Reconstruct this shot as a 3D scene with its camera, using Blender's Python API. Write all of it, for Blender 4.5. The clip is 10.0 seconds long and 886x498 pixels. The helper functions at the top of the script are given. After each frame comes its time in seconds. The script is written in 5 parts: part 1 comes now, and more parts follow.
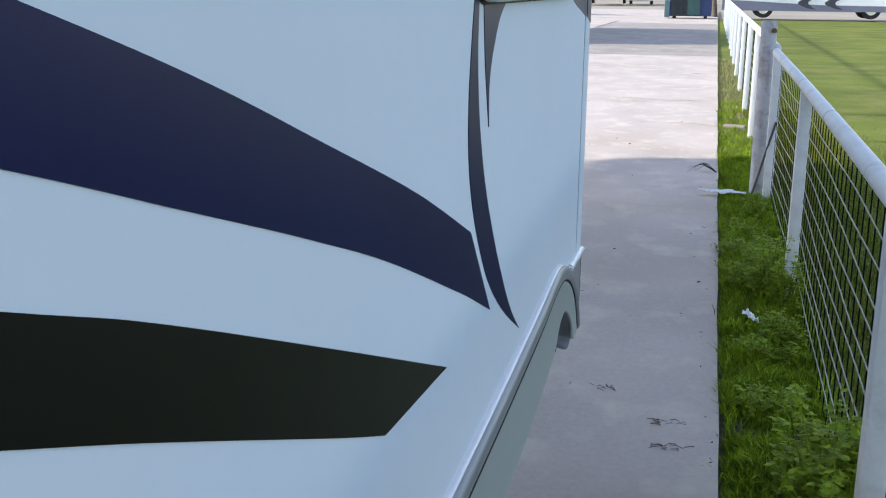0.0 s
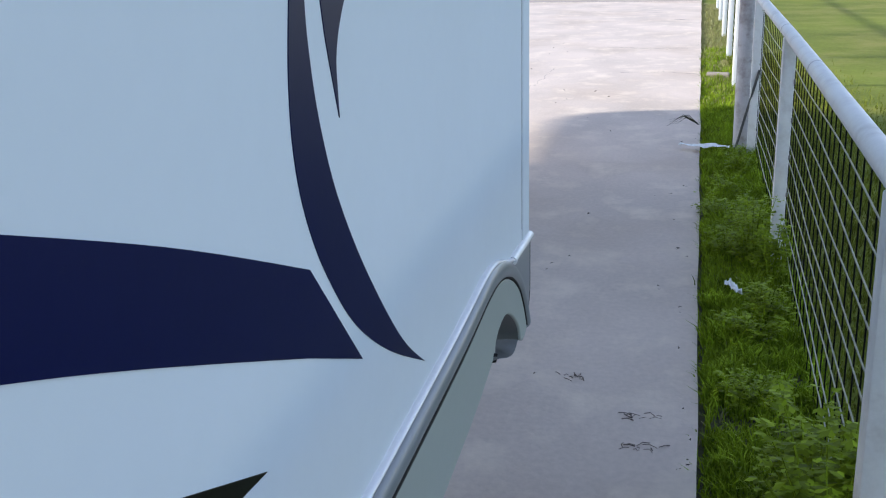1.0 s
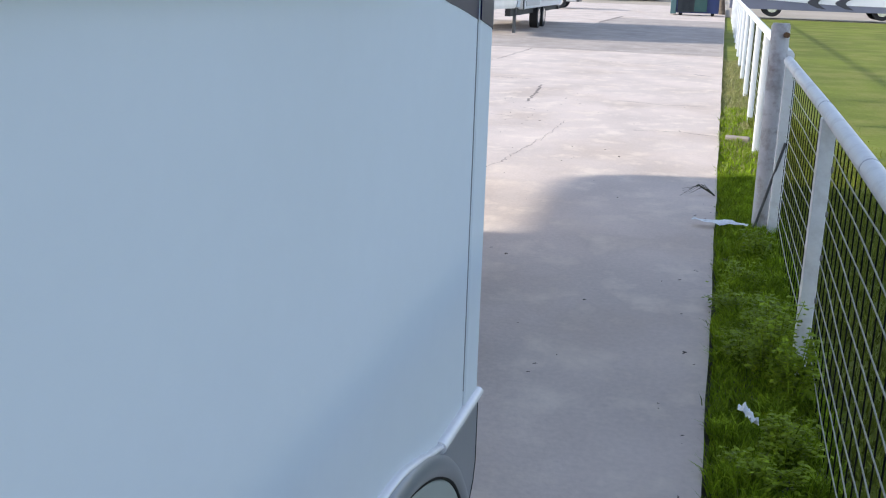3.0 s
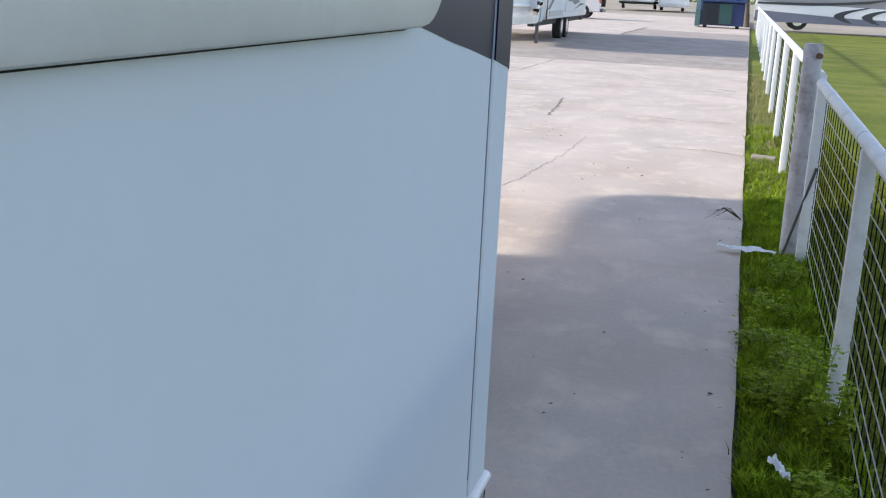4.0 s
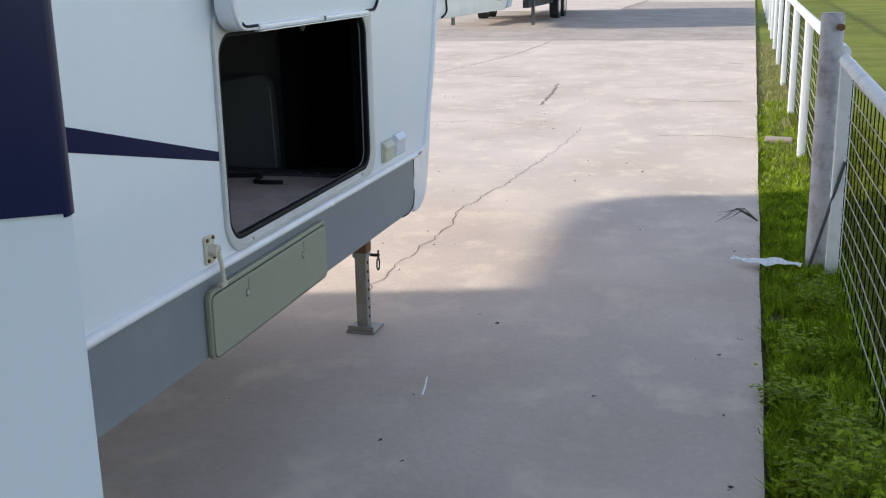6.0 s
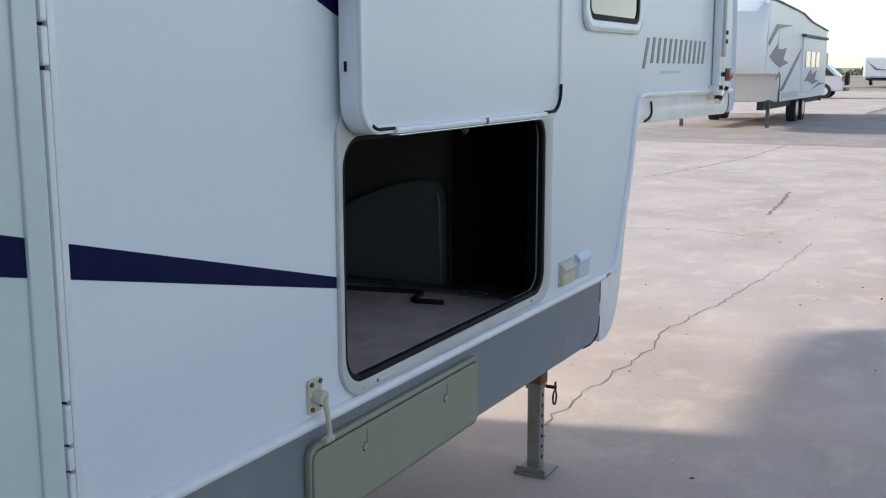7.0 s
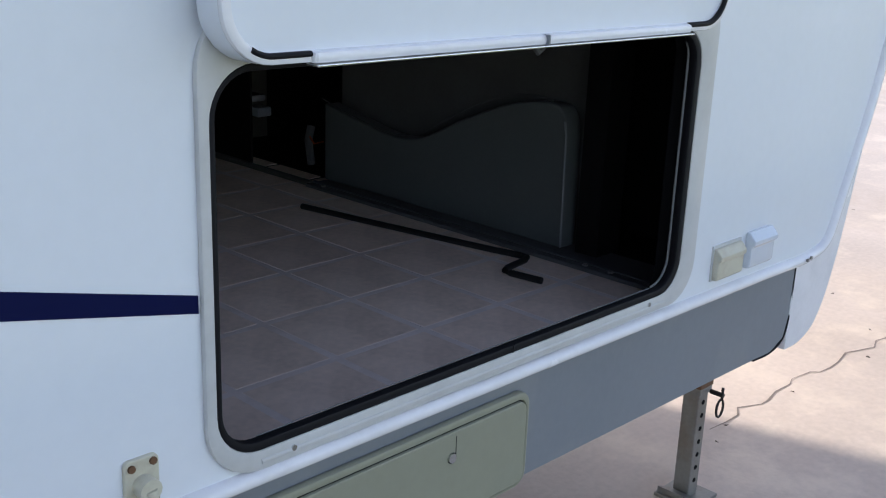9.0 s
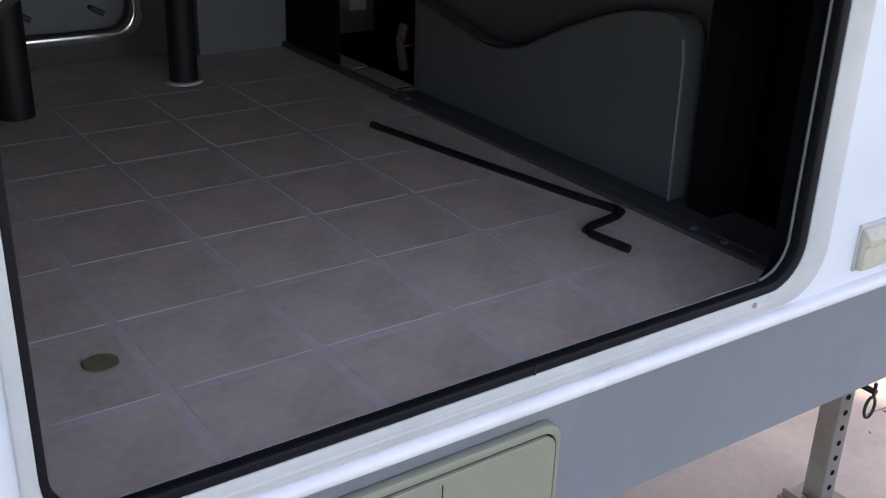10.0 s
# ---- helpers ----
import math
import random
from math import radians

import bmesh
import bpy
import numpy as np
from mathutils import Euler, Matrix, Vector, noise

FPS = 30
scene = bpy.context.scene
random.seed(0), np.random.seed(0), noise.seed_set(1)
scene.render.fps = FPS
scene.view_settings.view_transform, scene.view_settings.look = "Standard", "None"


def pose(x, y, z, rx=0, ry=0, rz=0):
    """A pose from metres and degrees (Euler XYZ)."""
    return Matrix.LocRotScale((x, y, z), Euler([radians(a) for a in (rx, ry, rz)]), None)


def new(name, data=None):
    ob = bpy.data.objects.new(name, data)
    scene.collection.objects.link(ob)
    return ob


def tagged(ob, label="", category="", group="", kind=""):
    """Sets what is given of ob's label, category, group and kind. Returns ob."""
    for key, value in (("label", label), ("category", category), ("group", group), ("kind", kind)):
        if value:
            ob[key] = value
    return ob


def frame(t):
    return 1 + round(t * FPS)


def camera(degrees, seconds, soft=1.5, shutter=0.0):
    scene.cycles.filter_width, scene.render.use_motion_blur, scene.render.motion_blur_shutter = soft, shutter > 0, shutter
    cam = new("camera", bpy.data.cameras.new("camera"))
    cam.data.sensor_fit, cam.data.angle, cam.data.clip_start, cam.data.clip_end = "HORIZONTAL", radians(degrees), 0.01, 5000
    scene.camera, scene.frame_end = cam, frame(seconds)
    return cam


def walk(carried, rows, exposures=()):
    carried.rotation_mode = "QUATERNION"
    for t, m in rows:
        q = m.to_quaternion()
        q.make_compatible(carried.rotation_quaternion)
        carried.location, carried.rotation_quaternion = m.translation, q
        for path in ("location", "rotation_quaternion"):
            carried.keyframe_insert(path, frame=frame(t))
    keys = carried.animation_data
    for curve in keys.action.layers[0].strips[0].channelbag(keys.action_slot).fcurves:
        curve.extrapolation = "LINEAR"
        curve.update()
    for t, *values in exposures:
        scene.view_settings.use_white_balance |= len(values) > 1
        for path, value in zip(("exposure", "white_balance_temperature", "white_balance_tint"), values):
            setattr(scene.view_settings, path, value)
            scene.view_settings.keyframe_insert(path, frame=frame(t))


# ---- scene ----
cam = camera(45.50, 10.0, 1.15)
ROWS = [
    (0.0, -0.0000, 0.0000, 1.4883, 13.181, -14.041, -0.556),
    (0.5, 0.0411, 0.2732, 1.4879, 13.589, -14.846, 0.223),
    (1.0, 0.0616, 0.4478, 1.4695, 12.247, -16.496, 1.242),
    (1.5, 0.0497, 0.6698, 1.4839, 13.679, -13.587, -0.518),
    (2.0, 0.0426, 0.8287, 1.4896, 10.962, -14.560, 2.166),
    (2.5, 0.0511, 0.9767, 1.4835, 13.389, -14.580, 0.088),
    (2.7, 0.0641, 1.0672, 1.4757, 12.863, -14.398, -1.453),
    (3.8, 0.0135, 1.4491, 1.4867, 15.737, -15.067, -2.833),
    (4.0, 0.0166, 1.4459, 1.5088, 14.859, -14.193, -2.683),
    (4.1, 0.0100, 1.5140, 1.5032, 13.514, -15.204, -1.928),
    (4.5, -0.0031, 1.6995, 1.4925, 10.948, -16.603, -0.438),
    (5.0, 0.0454, 1.9349, 1.4800, 10.810, -14.411, 0.584),
    (5.2, 0.0563, 2.0663, 1.4907, 9.302, -15.669, 0.827),
    (6.3, 0.0084, 2.6385, 1.5099, 17.034, -13.881, 0.777),
    (6.5, -0.0135, 2.7455, 1.4978, 18.102, -12.127, 0.268),
    (7, -0.0022, 3.0569, 1.5014, 27.253, -9.718, 0.116),
    (7.5, -0.0481, 3.3039, 1.5045, 31.774, -13.714, 0.471),
    (8, -0.1362, 3.5576, 1.5312, 34.122, -12.695, -2.826),
    (8.5, -0.1250, 3.8678, 1.5247, 38.737, -12.989, -2.745),
    (9, -0.0964, 4.1603, 1.5342, 44.397, -17.151, -2.117),
    (9.5, -0.2018, 4.4523, 1.5104, 50.763, -21.185, -2.891),
    (9.8, -0.2687, 4.6030, 1.5174, 53.631, -22.382, -2.460),
    (10, -0.3000, 4.6995, 1.5148, 55.467, -24.044, -1.773),
]
EXPOSURES = [(0.0, 1.03, 5900, 13), (1.5, 1.01, 5900, 14), (2.5, 0.98, 5950, 14), (4.0, 0.82, 6050, 14), (5.0, 0.84, 6300, 13), (6.5, 0.66, 6300, 13), (7.0, 0.57, 6100, 14), (8.0, 0.69, 6080, 14), (9.0, 1.01, 6200, 16), (9.5, 1.27, 6250, 19), (10.0, 1.66, 6600, 23)]
walk(cam, [(t, pose(x, y, z, 90 + pitch, roll, yaw)) for t, x, y, z, yaw, pitch, roll in ROWS], EXPOSURES)

# ---------------------------------------------------------------- light
SUN_DIR = Vector((2.09, 0.325, -1.0)).normalized()      # the way the sunlight travels
sun_up = math.degrees(math.asin(-SUN_DIR.z))
sun_az = math.atan2(-SUN_DIR.x, -SUN_DIR.y)
world = bpy.data.worlds.new("sky")
scene.world = world
world.use_nodes = True
wt = world.node_tree
sky = wt.nodes.new("ShaderNodeTexSky")
sky.sky_type = "NISHITA"
sky.sun_disc = False
sky.sun_elevation = radians(sun_up)
sky.sun_rotation = sun_az
sky.air_density, sky.dust_density, sky.ozone_density = 1.0, 0.3, 1.0
wt.nodes["Background"].inputs["Strength"].default_value = 0.15
haze = wt.nodes.new("ShaderNodeHueSaturation")           # a hazy day: paler than a clear sky
haze.inputs["Saturation"].default_value = 0.7
wt.links.new(sky.outputs[0], haze.inputs["Color"])
wt.links.new(haze.outputs[0], wt.nodes["Background"].inputs["Color"])
sun = new("sun", bpy.data.lights.new("sun", "SUN"))
sun.data.energy, sun.data.angle, sun.data.color = 3.1, radians(2.8), (1.0, 0.915, 0.75)
sun.rotation_mode = "QUATERNION"
sun.rotation_quaternion = SUN_DIR.to_track_quat("-Z", "Y")
sun.location = (-8, 0, 8)


# ---------------------------------------------------------------- materials
def material(name, color, rough=0.5, metal=0.0, var=0.1, scale=3.0, fine=90.0, bump=0.05, coat=0.0,
             stain=None, stain_amount=0.0, stain_scale=1.5, stain2=None, stain2_amount=0.0, stain2_scale=3.0, per_object=0.0, island=0.0, stretch=(1, 1, 1), spec=0.5):
    m = bpy.data.materials.new(name)
    m.use_nodes = True
    nt = m.node_tree
    N, L = nt.nodes, nt.links
    b = N["Principled BSDF"]
    b.inputs["Metallic"].default_value = metal
    b.inputs["Coat Weight"].default_value = coat
    b.inputs["Coat Roughness"].default_value = 0.06
    b.inputs["Specular IOR Level"].default_value = spec
    tc = N.new("ShaderNodeTexCoord")
    mp = N.new("ShaderNodeMapping")
    mp.inputs["Scale"].default_value = stretch
    L.new(tc.outputs["Object"], mp.inputs["Vector"])
    big = N.new("ShaderNodeTexNoise")
    big.inputs["Scale"].default_value, big.inputs["Detail"].default_value = scale, 5.0
    small = N.new("ShaderNodeTexNoise")
    small.inputs["Scale"].default_value, small.inputs["Detail"].default_value = fine, 3.0
    L.new(mp.outputs[0], big.inputs["Vector"])
    L.new(mp.outputs[0], small.inputs["Vector"])
    add = N.new("ShaderNodeMath")
    add.operation = "MULTIPLY_ADD"
    add.inputs[1].default_value = 0.45
    L.new(small.outputs["Fac"], add.inputs[0])
    L.new(big.outputs["Fac"], add.inputs[2])
    mr = N.new("ShaderNodeMapRange")
    mr.inputs["From Min"].default_value, mr.inputs["From Max"].default_value = 0.45, 1.0
    mr.inputs["To Min"].default_value, mr.inputs["To Max"].default_value = 1 - var, 1 + var
    L.new(add.outputs[0], mr.inputs["Value"])
    out = mr.outputs[0]
    for amount, node, socket in ((per_object, "ShaderNodeObjectInfo", "Random"), (island, "ShaderNodeNewGeometry", "Random Per Island")):
        if amount:
            inf = N.new(node)
            r = N.new("ShaderNodeMapRange")
            r.inputs["To Min"].default_value, r.inputs["To Max"].default_value = 1 - amount, 1 + amount
            L.new(inf.outputs[socket], r.inputs["Value"])
            mu = N.new("ShaderNodeMath")
            mu.operation = "MULTIPLY"
            L.new(out, mu.inputs[0])
            L.new(r.outputs[0], mu.inputs[1])
            out = mu.outputs[0]
    vm = N.new("ShaderNodeVectorMath")
    vm.operation = "SCALE"
    vm.inputs[0].default_value = color
    L.new(out, vm.inputs["Scale"])
    col = vm.outputs[0]
    for stain, stain_amount, stain_scale, lo, hi in ((stain, stain_amount, stain_scale, 0.48, 0.72), (stain2, stain2_amount, stain2_scale, 0.50, 0.66)):
        if stain is None:
            continue
        sn = N.new("ShaderNodeTexNoise")
        sn.inputs["Scale"].default_value, sn.inputs["Detail"].default_value, sn.inputs["Roughness"].default_value = stain_scale, 8.0, 0.65
        L.new(mp.outputs[0], sn.inputs["Vector"])
        sr = N.new("ShaderNodeMapRange")
        sr.inputs["From Min"].default_value, sr.inputs["From Max"].default_value = lo, hi
        sr.inputs["To Max"].default_value = stain_amount
        L.new(sn.outputs["Fac"], sr.inputs["Value"])
        mx = N.new("ShaderNodeMix")
        mx.data_type = "RGBA"
        L.new(sr.outputs[0], mx.inputs["Factor"])
        L.new(col, mx.inputs["A"])
        mx.inputs["B"].default_value = (*stain, 1)
        col = mx.outputs["Result"]
    L.new(col, b.inputs["Base Color"])
    rr_ = N.new("ShaderNodeMapRange")
    rr_.inputs["To Min"].default_value, rr_.inputs["To Max"].default_value = max(0.02, rough * 0.8), min(1, rough * 1.2)
    L.new(big.outputs["Fac"], rr_.inputs["Value"])
    L.new(rr_.outputs[0], b.inputs["Roughness"])
    if bump:
        bp = N.new("ShaderNodeBump")
        bp.inputs["Strength"].default_value, bp.inputs["Distance"].default_value = bump, 0.01
        L.new(small.outputs["Fac"], bp.inputs["Height"])
        L.new(bp.outputs[0], b.inputs["Normal"])
    return m


def glass(name, color, rough=0.02):
    m = bpy.data.materials.new(name)
    m.use_nodes = True
    b = m.node_tree.nodes["Principled BSDF"]
    b.inputs["Base Color"].default_value = (*color, 1)
    b.inputs["Roughness"].default_value = rough
    b.inputs["Coat Weight"].default_value = 1.0
    return m


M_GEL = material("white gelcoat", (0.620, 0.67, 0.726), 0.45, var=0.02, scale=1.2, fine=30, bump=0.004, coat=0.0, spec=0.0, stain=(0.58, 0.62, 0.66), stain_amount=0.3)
M_WALL = material("white fibreglass", (0.785, 0.81, 0.85), 0.34, var=0.025, scale=1.2, fine=40, bump=0.008, coat=0.1, spec=0.35, stain=(0.72, 0.74, 0.76), stain_amount=0.3)
M_DOOR = material("off-white door skin", (0.62, 0.69, 0.68), 0.3, var=0.03, scale=1.5, fine=40, bump=0.01, coat=0.2)
M_TRIM = material("white moulding", (0.83, 0.82, 0.84), 0.25, var=0.04, scale=6, bump=0.01, coat=0.3, stain=(0.45, 0.45, 0.44), stain_amount=0.2, stain_scale=9)
M_GREYTRIM = material("grey moulding", (0.20, 0.215, 0.24), 0.32, var=0.06, scale=6, bump=0.01, coat=0.2)
M_SKIRT = material("grey skirt metal", (0.205, 0.222, 0.245), 0.42, var=0.07, scale=2.5, fine=60, bump=0.01, stain=(0.33, 0.33, 0.32), stain_amount=0.35, stain_scale=4)
M_LID = material("aged pale plastic", (0.285, 0.288, 0.215), 0.42, var=0.06, scale=3, fine=60, bump=0.012, stain=(0.23, 0.235, 0.18), stain_amount=0.4, stain_scale=3)
M_PANEL = material("pale grey-green plastic", (0.335, 0.375, 0.36), 0.36, var=0.05, scale=3, fine=60, bump=0.012, stain=(0.32, 0.35, 0.33), stain_amount=0.3)
M_CUP = material("dark grey plastic", (0.070, 0.074, 0.078), 0.45, var=0.08, bump=0.02)
M_NAVY = material("navy vinyl", (0.0050, 0.0075, 0.052), 0.36, var=0.08, scale=2, fine=60, bump=0.006, spec=0.12)
M_BLACKV = material("black vinyl", (0.006, 0.006, 0.005), 0.34, var=0.1, scale=2, fine=60, bump=0.006, spec=0.2)
M_GASKET = material("black rubber", (0.007, 0.007, 0.009), 0.6, var=0.15, scale=12, bump=0.05, spec=0.2)
M_FRAME = material("grey-white frame", (0.58, 0.58, 0.57), 0.35, var=0.05, scale=5, bump=0.01, stain=(0.35, 0.35, 0.33), stain_amount=0.3, stain_scale=6)
M_IVORY = material("ivory plastic", (0.60, 0.57, 0.45), 0.4, var=0.06, scale=10, bump=0.02, stain=(0.30, 0.17, 0.08), stain_amount=0.3, stain_scale=18)
M_CLEAR = material("milky plastic", (0.66, 0.71, 0.78), 0.22, var=0.04, scale=10, bump=0.01, coat=0.4)
M_STEEL = material("worn steel", (0.27, 0.265, 0.25), 0.42, metal=0.6, var=0.18, scale=9, bump=0.05, stain=(0.20, 0.12, 0.07), stain_amount=0.55, stain_scale=7)
M_CHROME = material("bright metal", (0.65, 0.66, 0.66), 0.2, metal=1.0, var=0.05, bump=0.01)
M_RUST = material("rusty steel", (0.16, 0.085, 0.045), 0.8, metal=0.2, var=0.35, scale=15, bump=0.2)
M_BLACK = material("black paint", (0.010, 0.010, 0.010), 0.6, var=0.2, scale=6, bump=0.03)
# near-black colour that stands for shade in the bay, recess, slot and pin holes
M_SHADEBLACK = material("shade-black hollow", (0.007, 0.007, 0.008), 0.95, var=0.2, scale=8, bump=0.1, spec=0.1)
# white lowered in colour to carry the shade at the back of the bay
M_DIMWHITE = material("shade-dimmed white panel", (0.19, 0.20, 0.215), 0.5, var=0.06, scale=3, bump=0.01)
M_LIP = material("grey rubber lip", (0.16, 0.165, 0.17), 0.5, var=0.15, scale=12, bump=0.03)
# beige lowered the same way, for light that fades into the bay
M_DIMBEIGE = material("shade-dimmed beige inner wall", (0.085, 0.08, 0.066), 0.6, var=0.08, scale=3, bump=0.02)
M_INGREY = material("grey moulded plastic", (0.098, 0.108, 0.108), 0.5, var=0.08, scale=4, bump=0.02)
M_SILL = material("dark grey sill", (0.095, 0.094, 0.096), 0.6, var=0.15, scale=10, bump=0.04)
M_GROUT = material("grout", (0.82, 0.70, 0.66), 0.7, var=0.1, scale=12, bump=0.03, stain=(0.66, 0.52, 0.46), stain_amount=0.9, stain_scale=4.0)
M_TILE = material("mauve-grey floor tile", (0.80, 0.63, 0.535), 0.6, var=0.2, scale=7, fine=55, bump=0.03, stain=(0.80, 0.66, 0.58), stain_amount=0.6, stain_scale=5, per_object=0.05, spec=0.2)
M_PLUG = material("olive stained plastic", (0.27, 0.225, 0.13), 0.6, var=0.25, scale=30, bump=0.05)
M_TYRE = material("tyre rubber", (0.016, 0.016, 0.017), 0.8, var=0.2, scale=10, bump=0.08)
M_WINDOW = glass("dark window glass", (0.02, 0.022, 0.025))
M_PANE = glass("reflective window pane", (0.10, 0.11, 0.12))
M_CONCRETE = material("worn concrete", (0.578, 0.486, 0.424), 0.85, var=0.16, scale=1.1, fine=45.0, bump=0.16, stain=(0.37, 0.275, 0.20), stain_amount=0.62, stain_scale=0.8, stain2=(0.77, 0.66, 0.55), stain2_amount=0.6, stain2_scale=3.2, stretch=(1.0, 0.8, 1))
M_OLDCONCRETE = material("older darker concrete", (0.37, 0.315, 0.275), 0.88, var=0.25, scale=0.9, fine=40.0, bump=0.2, stain=(0.33, 0.275, 0.235), stain_amount=0.5, stain_scale=0.5, stain2=(0.56, 0.49, 0.43), stain2_amount=0.5, stain2_scale=2.5)
M_CRACK = material("dirt in a crack", (0.23, 0.19, 0.165), 0.95, var=0.3, scale=10, bump=0.1)
M_LAWN = material("mown lawn", (0.160, 0.190, 0.030), 0.9, var=0.35, scale=0.45, fine=18.0, bump=0.5, stain=(0.28, 0.24, 0.085), stain_amount=0.7, stain_scale=0.9, spec=0.1)
M_SOIL = material("soil under grass", (0.045, 0.042, 0.018), 0.95, var=0.4, scale=3.0, fine=40, bump=0.6, stain=(0.09, 0.11, 0.02), stain_amount=0.7, stain_scale=2.0)
M_DIRT = material("pale dry ground", (0.36, 0.30, 0.235), 0.95, var=0.2, scale=0.08, fine=3.0, bump=0.2, stain=(0.24, 0.23, 0.12), stain_amount=0.6, stain_scale=0.05)
M_GRASS = material("grass blade", (0.210, 0.300, 0.013), 0.7, var=0.45, scale=5.0, fine=20, bump=0, island=0.5, spec=0.08)
M_TURF = material("dense turf", (0.180, 0.205, 0.028), 0.7, var=0.3, scale=1.3, fine=20, bump=0, island=0.4, spec=0.08)
M_DRYGRASS = material("yellowed grass", (0.25, 0.235, 0.085), 0.6, var=0.3, scale=1.5, fine=20, bump=0, island=0.4)
M_LEAF = material("weed leaf", (0.195, 0.268, 0.010), 0.6, var=0.3, scale=4, fine=40, bump=0, island=0.5, spec=0.12)
M_DARKFLAKE = material("dead leaf and pit flake", (0.055, 0.042, 0.034), 0.9, var=0.4, scale=10, bump=0.1, island=0.5)
M_TWIG = material("grey twig", (0.16, 0.125, 0.11), 0.9, var=0.3, scale=20, bump=0.1)
M_PAINT = material("chalky white paint", (0.77, 0.77, 0.77), 0.5, var=0.08, scale=5, bump=0.04, stain=(0.33, 0.29, 0.27), stain_amount=0.4, stain_scale=9)
M_OLDPAINT = material("weathered paint on steel", (0.50, 0.49, 0.52), 0.6, var=0.14, scale=6, bump=0.06, stain=(0.17, 0.12, 0.11), stain_amount=0.75, stain_scale=11)
M_WHITE = material("white fence paint", (0.80, 0.80, 0.82), 0.45, var=0.05, scale=4, bump=0.02)
M_WIRE = material("galvanised wire", (0.36, 0.36, 0.28), 0.6, metal=0.2, var=0.2, scale=20, bump=0)
M_DARKWIRE = material("near-black wire", (0.012, 0.013, 0.011), 0.9, var=0.25, scale=20, bump=0, spec=0.05)
M_PAPER = material("dirty white paper", (0.84, 0.86, 0.86), 0.8, var=0.12, scale=25, bump=0.15, stain=(0.30, 0.33, 0.30), stain_amount=0.5, stain_scale=30)
M_STONE = material("pale stone", (0.34, 0.28, 0.22), 0.9, var=0.15, scale=12, bump=0.3)
M_TR2 = material("white trailer skin", (0.82, 0.83, 0.84), 0.3, var=0.03, scale=0.8, bump=0.005)
M_TR2GREY = material("grey swoosh vinyl", (0.15, 0.16, 0.19), 0.35, var=0.1, bump=0.005)
M_CAR = material("silver-white car paint", (0.58, 0.58, 0.60), 0.22, var=0.03, bump=0, coat=0.8)
M_DGREEN = material("green dumpster steel", (0.02, 0.07, 0.066), 0.5, var=0.2, scale=3, bump=0.03, stain=(0.06, 0.06, 0.05), stain_amount=0.4)
M_DTEAL = material("faded teal steel", (0.065, 0.13, 0.135), 0.5, var=0.15, scale=3, bump=0.03)
M_DDARK = material("blackened steel", (0.010, 0.016, 0.022), 0.6, var=0.3, scale=3, bump=0.03, stain=(0.03, 0.04, 0.04), stain_amount=0.4)
M_DBLUE = material("blue dumpster steel", (0.012, 0.026, 0.10), 0.5, var=0.2, scale=3, bump=0.03)
M_MH = material("grey motorhome paint", (0.30, 0.30, 0.32), 0.3, var=0.04, bump=0, coat=0.5)
M_MHDARK = material("dark graphite stripe", (0.05, 0.05, 0.065), 0.35, var=0.1, bump=0)
M_MHBLUE = material("blue-grey lower paint", (0.17, 0.18, 0.24), 0.35, var=0.08, bump=0)
M_AMBER = material("amber lens", (0.42, 0.09, 0.03), 0.25, var=0.05, bump=0)
M_BARK = material("bark", (0.13, 0.105, 0.08), 0.9, var=0.3, scale=8, bump=0.4)
M_TREELEAF = material("tree leaf", (0.07, 0.12, 0.03), 0.6, var=0.3, scale=2, bump=0, island=0.4)
# green lightened so the colour itself carries the distance haze
M_HAZEGREEN = material("haze-paled scrub", (0.19, 0.22, 0.12), 0.9, var=0.35, scale=0.2, bump=0, island=0.3)
M_GREENRV = material("pale green motorhome", (0.28, 0.34, 0.29), 0.4, var=0.05, bump=0)


# ---------------------------------------------------------------- mesh helpers
def finish(name, bm, mat, smooth=35):
    bmesh.ops.recalc_face_normals(bm, faces=bm.faces[:])
    if smooth:
        for f in bm.faces:
            f.smooth = True
        for e in bm.edges:
            if len(e.link_faces) == 2:
                a, c = e.link_faces
                ang, big, small = e.calc_face_angle(0), max(a.calc_area(), c.calc_area()), min(a.calc_area(), c.calc_area())
                e.smooth = not (ang > radians(smooth + 3) or (ang > radians(9) and big > 12 * small))
    me = bpy.data.meshes.new(name)
    bm.to_mesh(me)
    bm.free()
    me.materials.append(mat)
    return me


def thing(name, at, label, category, group="", kind=""):
    ob = new(name)
    ob.location = at
    ob.empty_display_size = 0.1
    return tagged(ob, label, category, group, kind)


def hang(ob, parent):
    ob.parent = parent
    if parent.type == "EMPTY":
        ob.matrix_parent_inverse = Matrix.Translation(-Vector(parent.location))
    return ob


def part(name, bm, mat, parent, label="", smooth=35):
    return tagged(hang(new(name, finish(name, bm, mat, smooth)), parent), label)


def solo(name, bm, mat, at, label, category, group="", kind="", smooth=35):
    bmesh.ops.translate(bm, verts=bm.verts[:], vec=-Vector(at))
    ob = new(name, finish(name, bm, mat, smooth))
    ob.location = at
    return tagged(ob, label, category, group, kind)


def structure(name, bm, mat, label="", category="", smooth=35):
    return tagged(new(name, finish(name, bm, mat, smooth)), label, category, "", "structure")


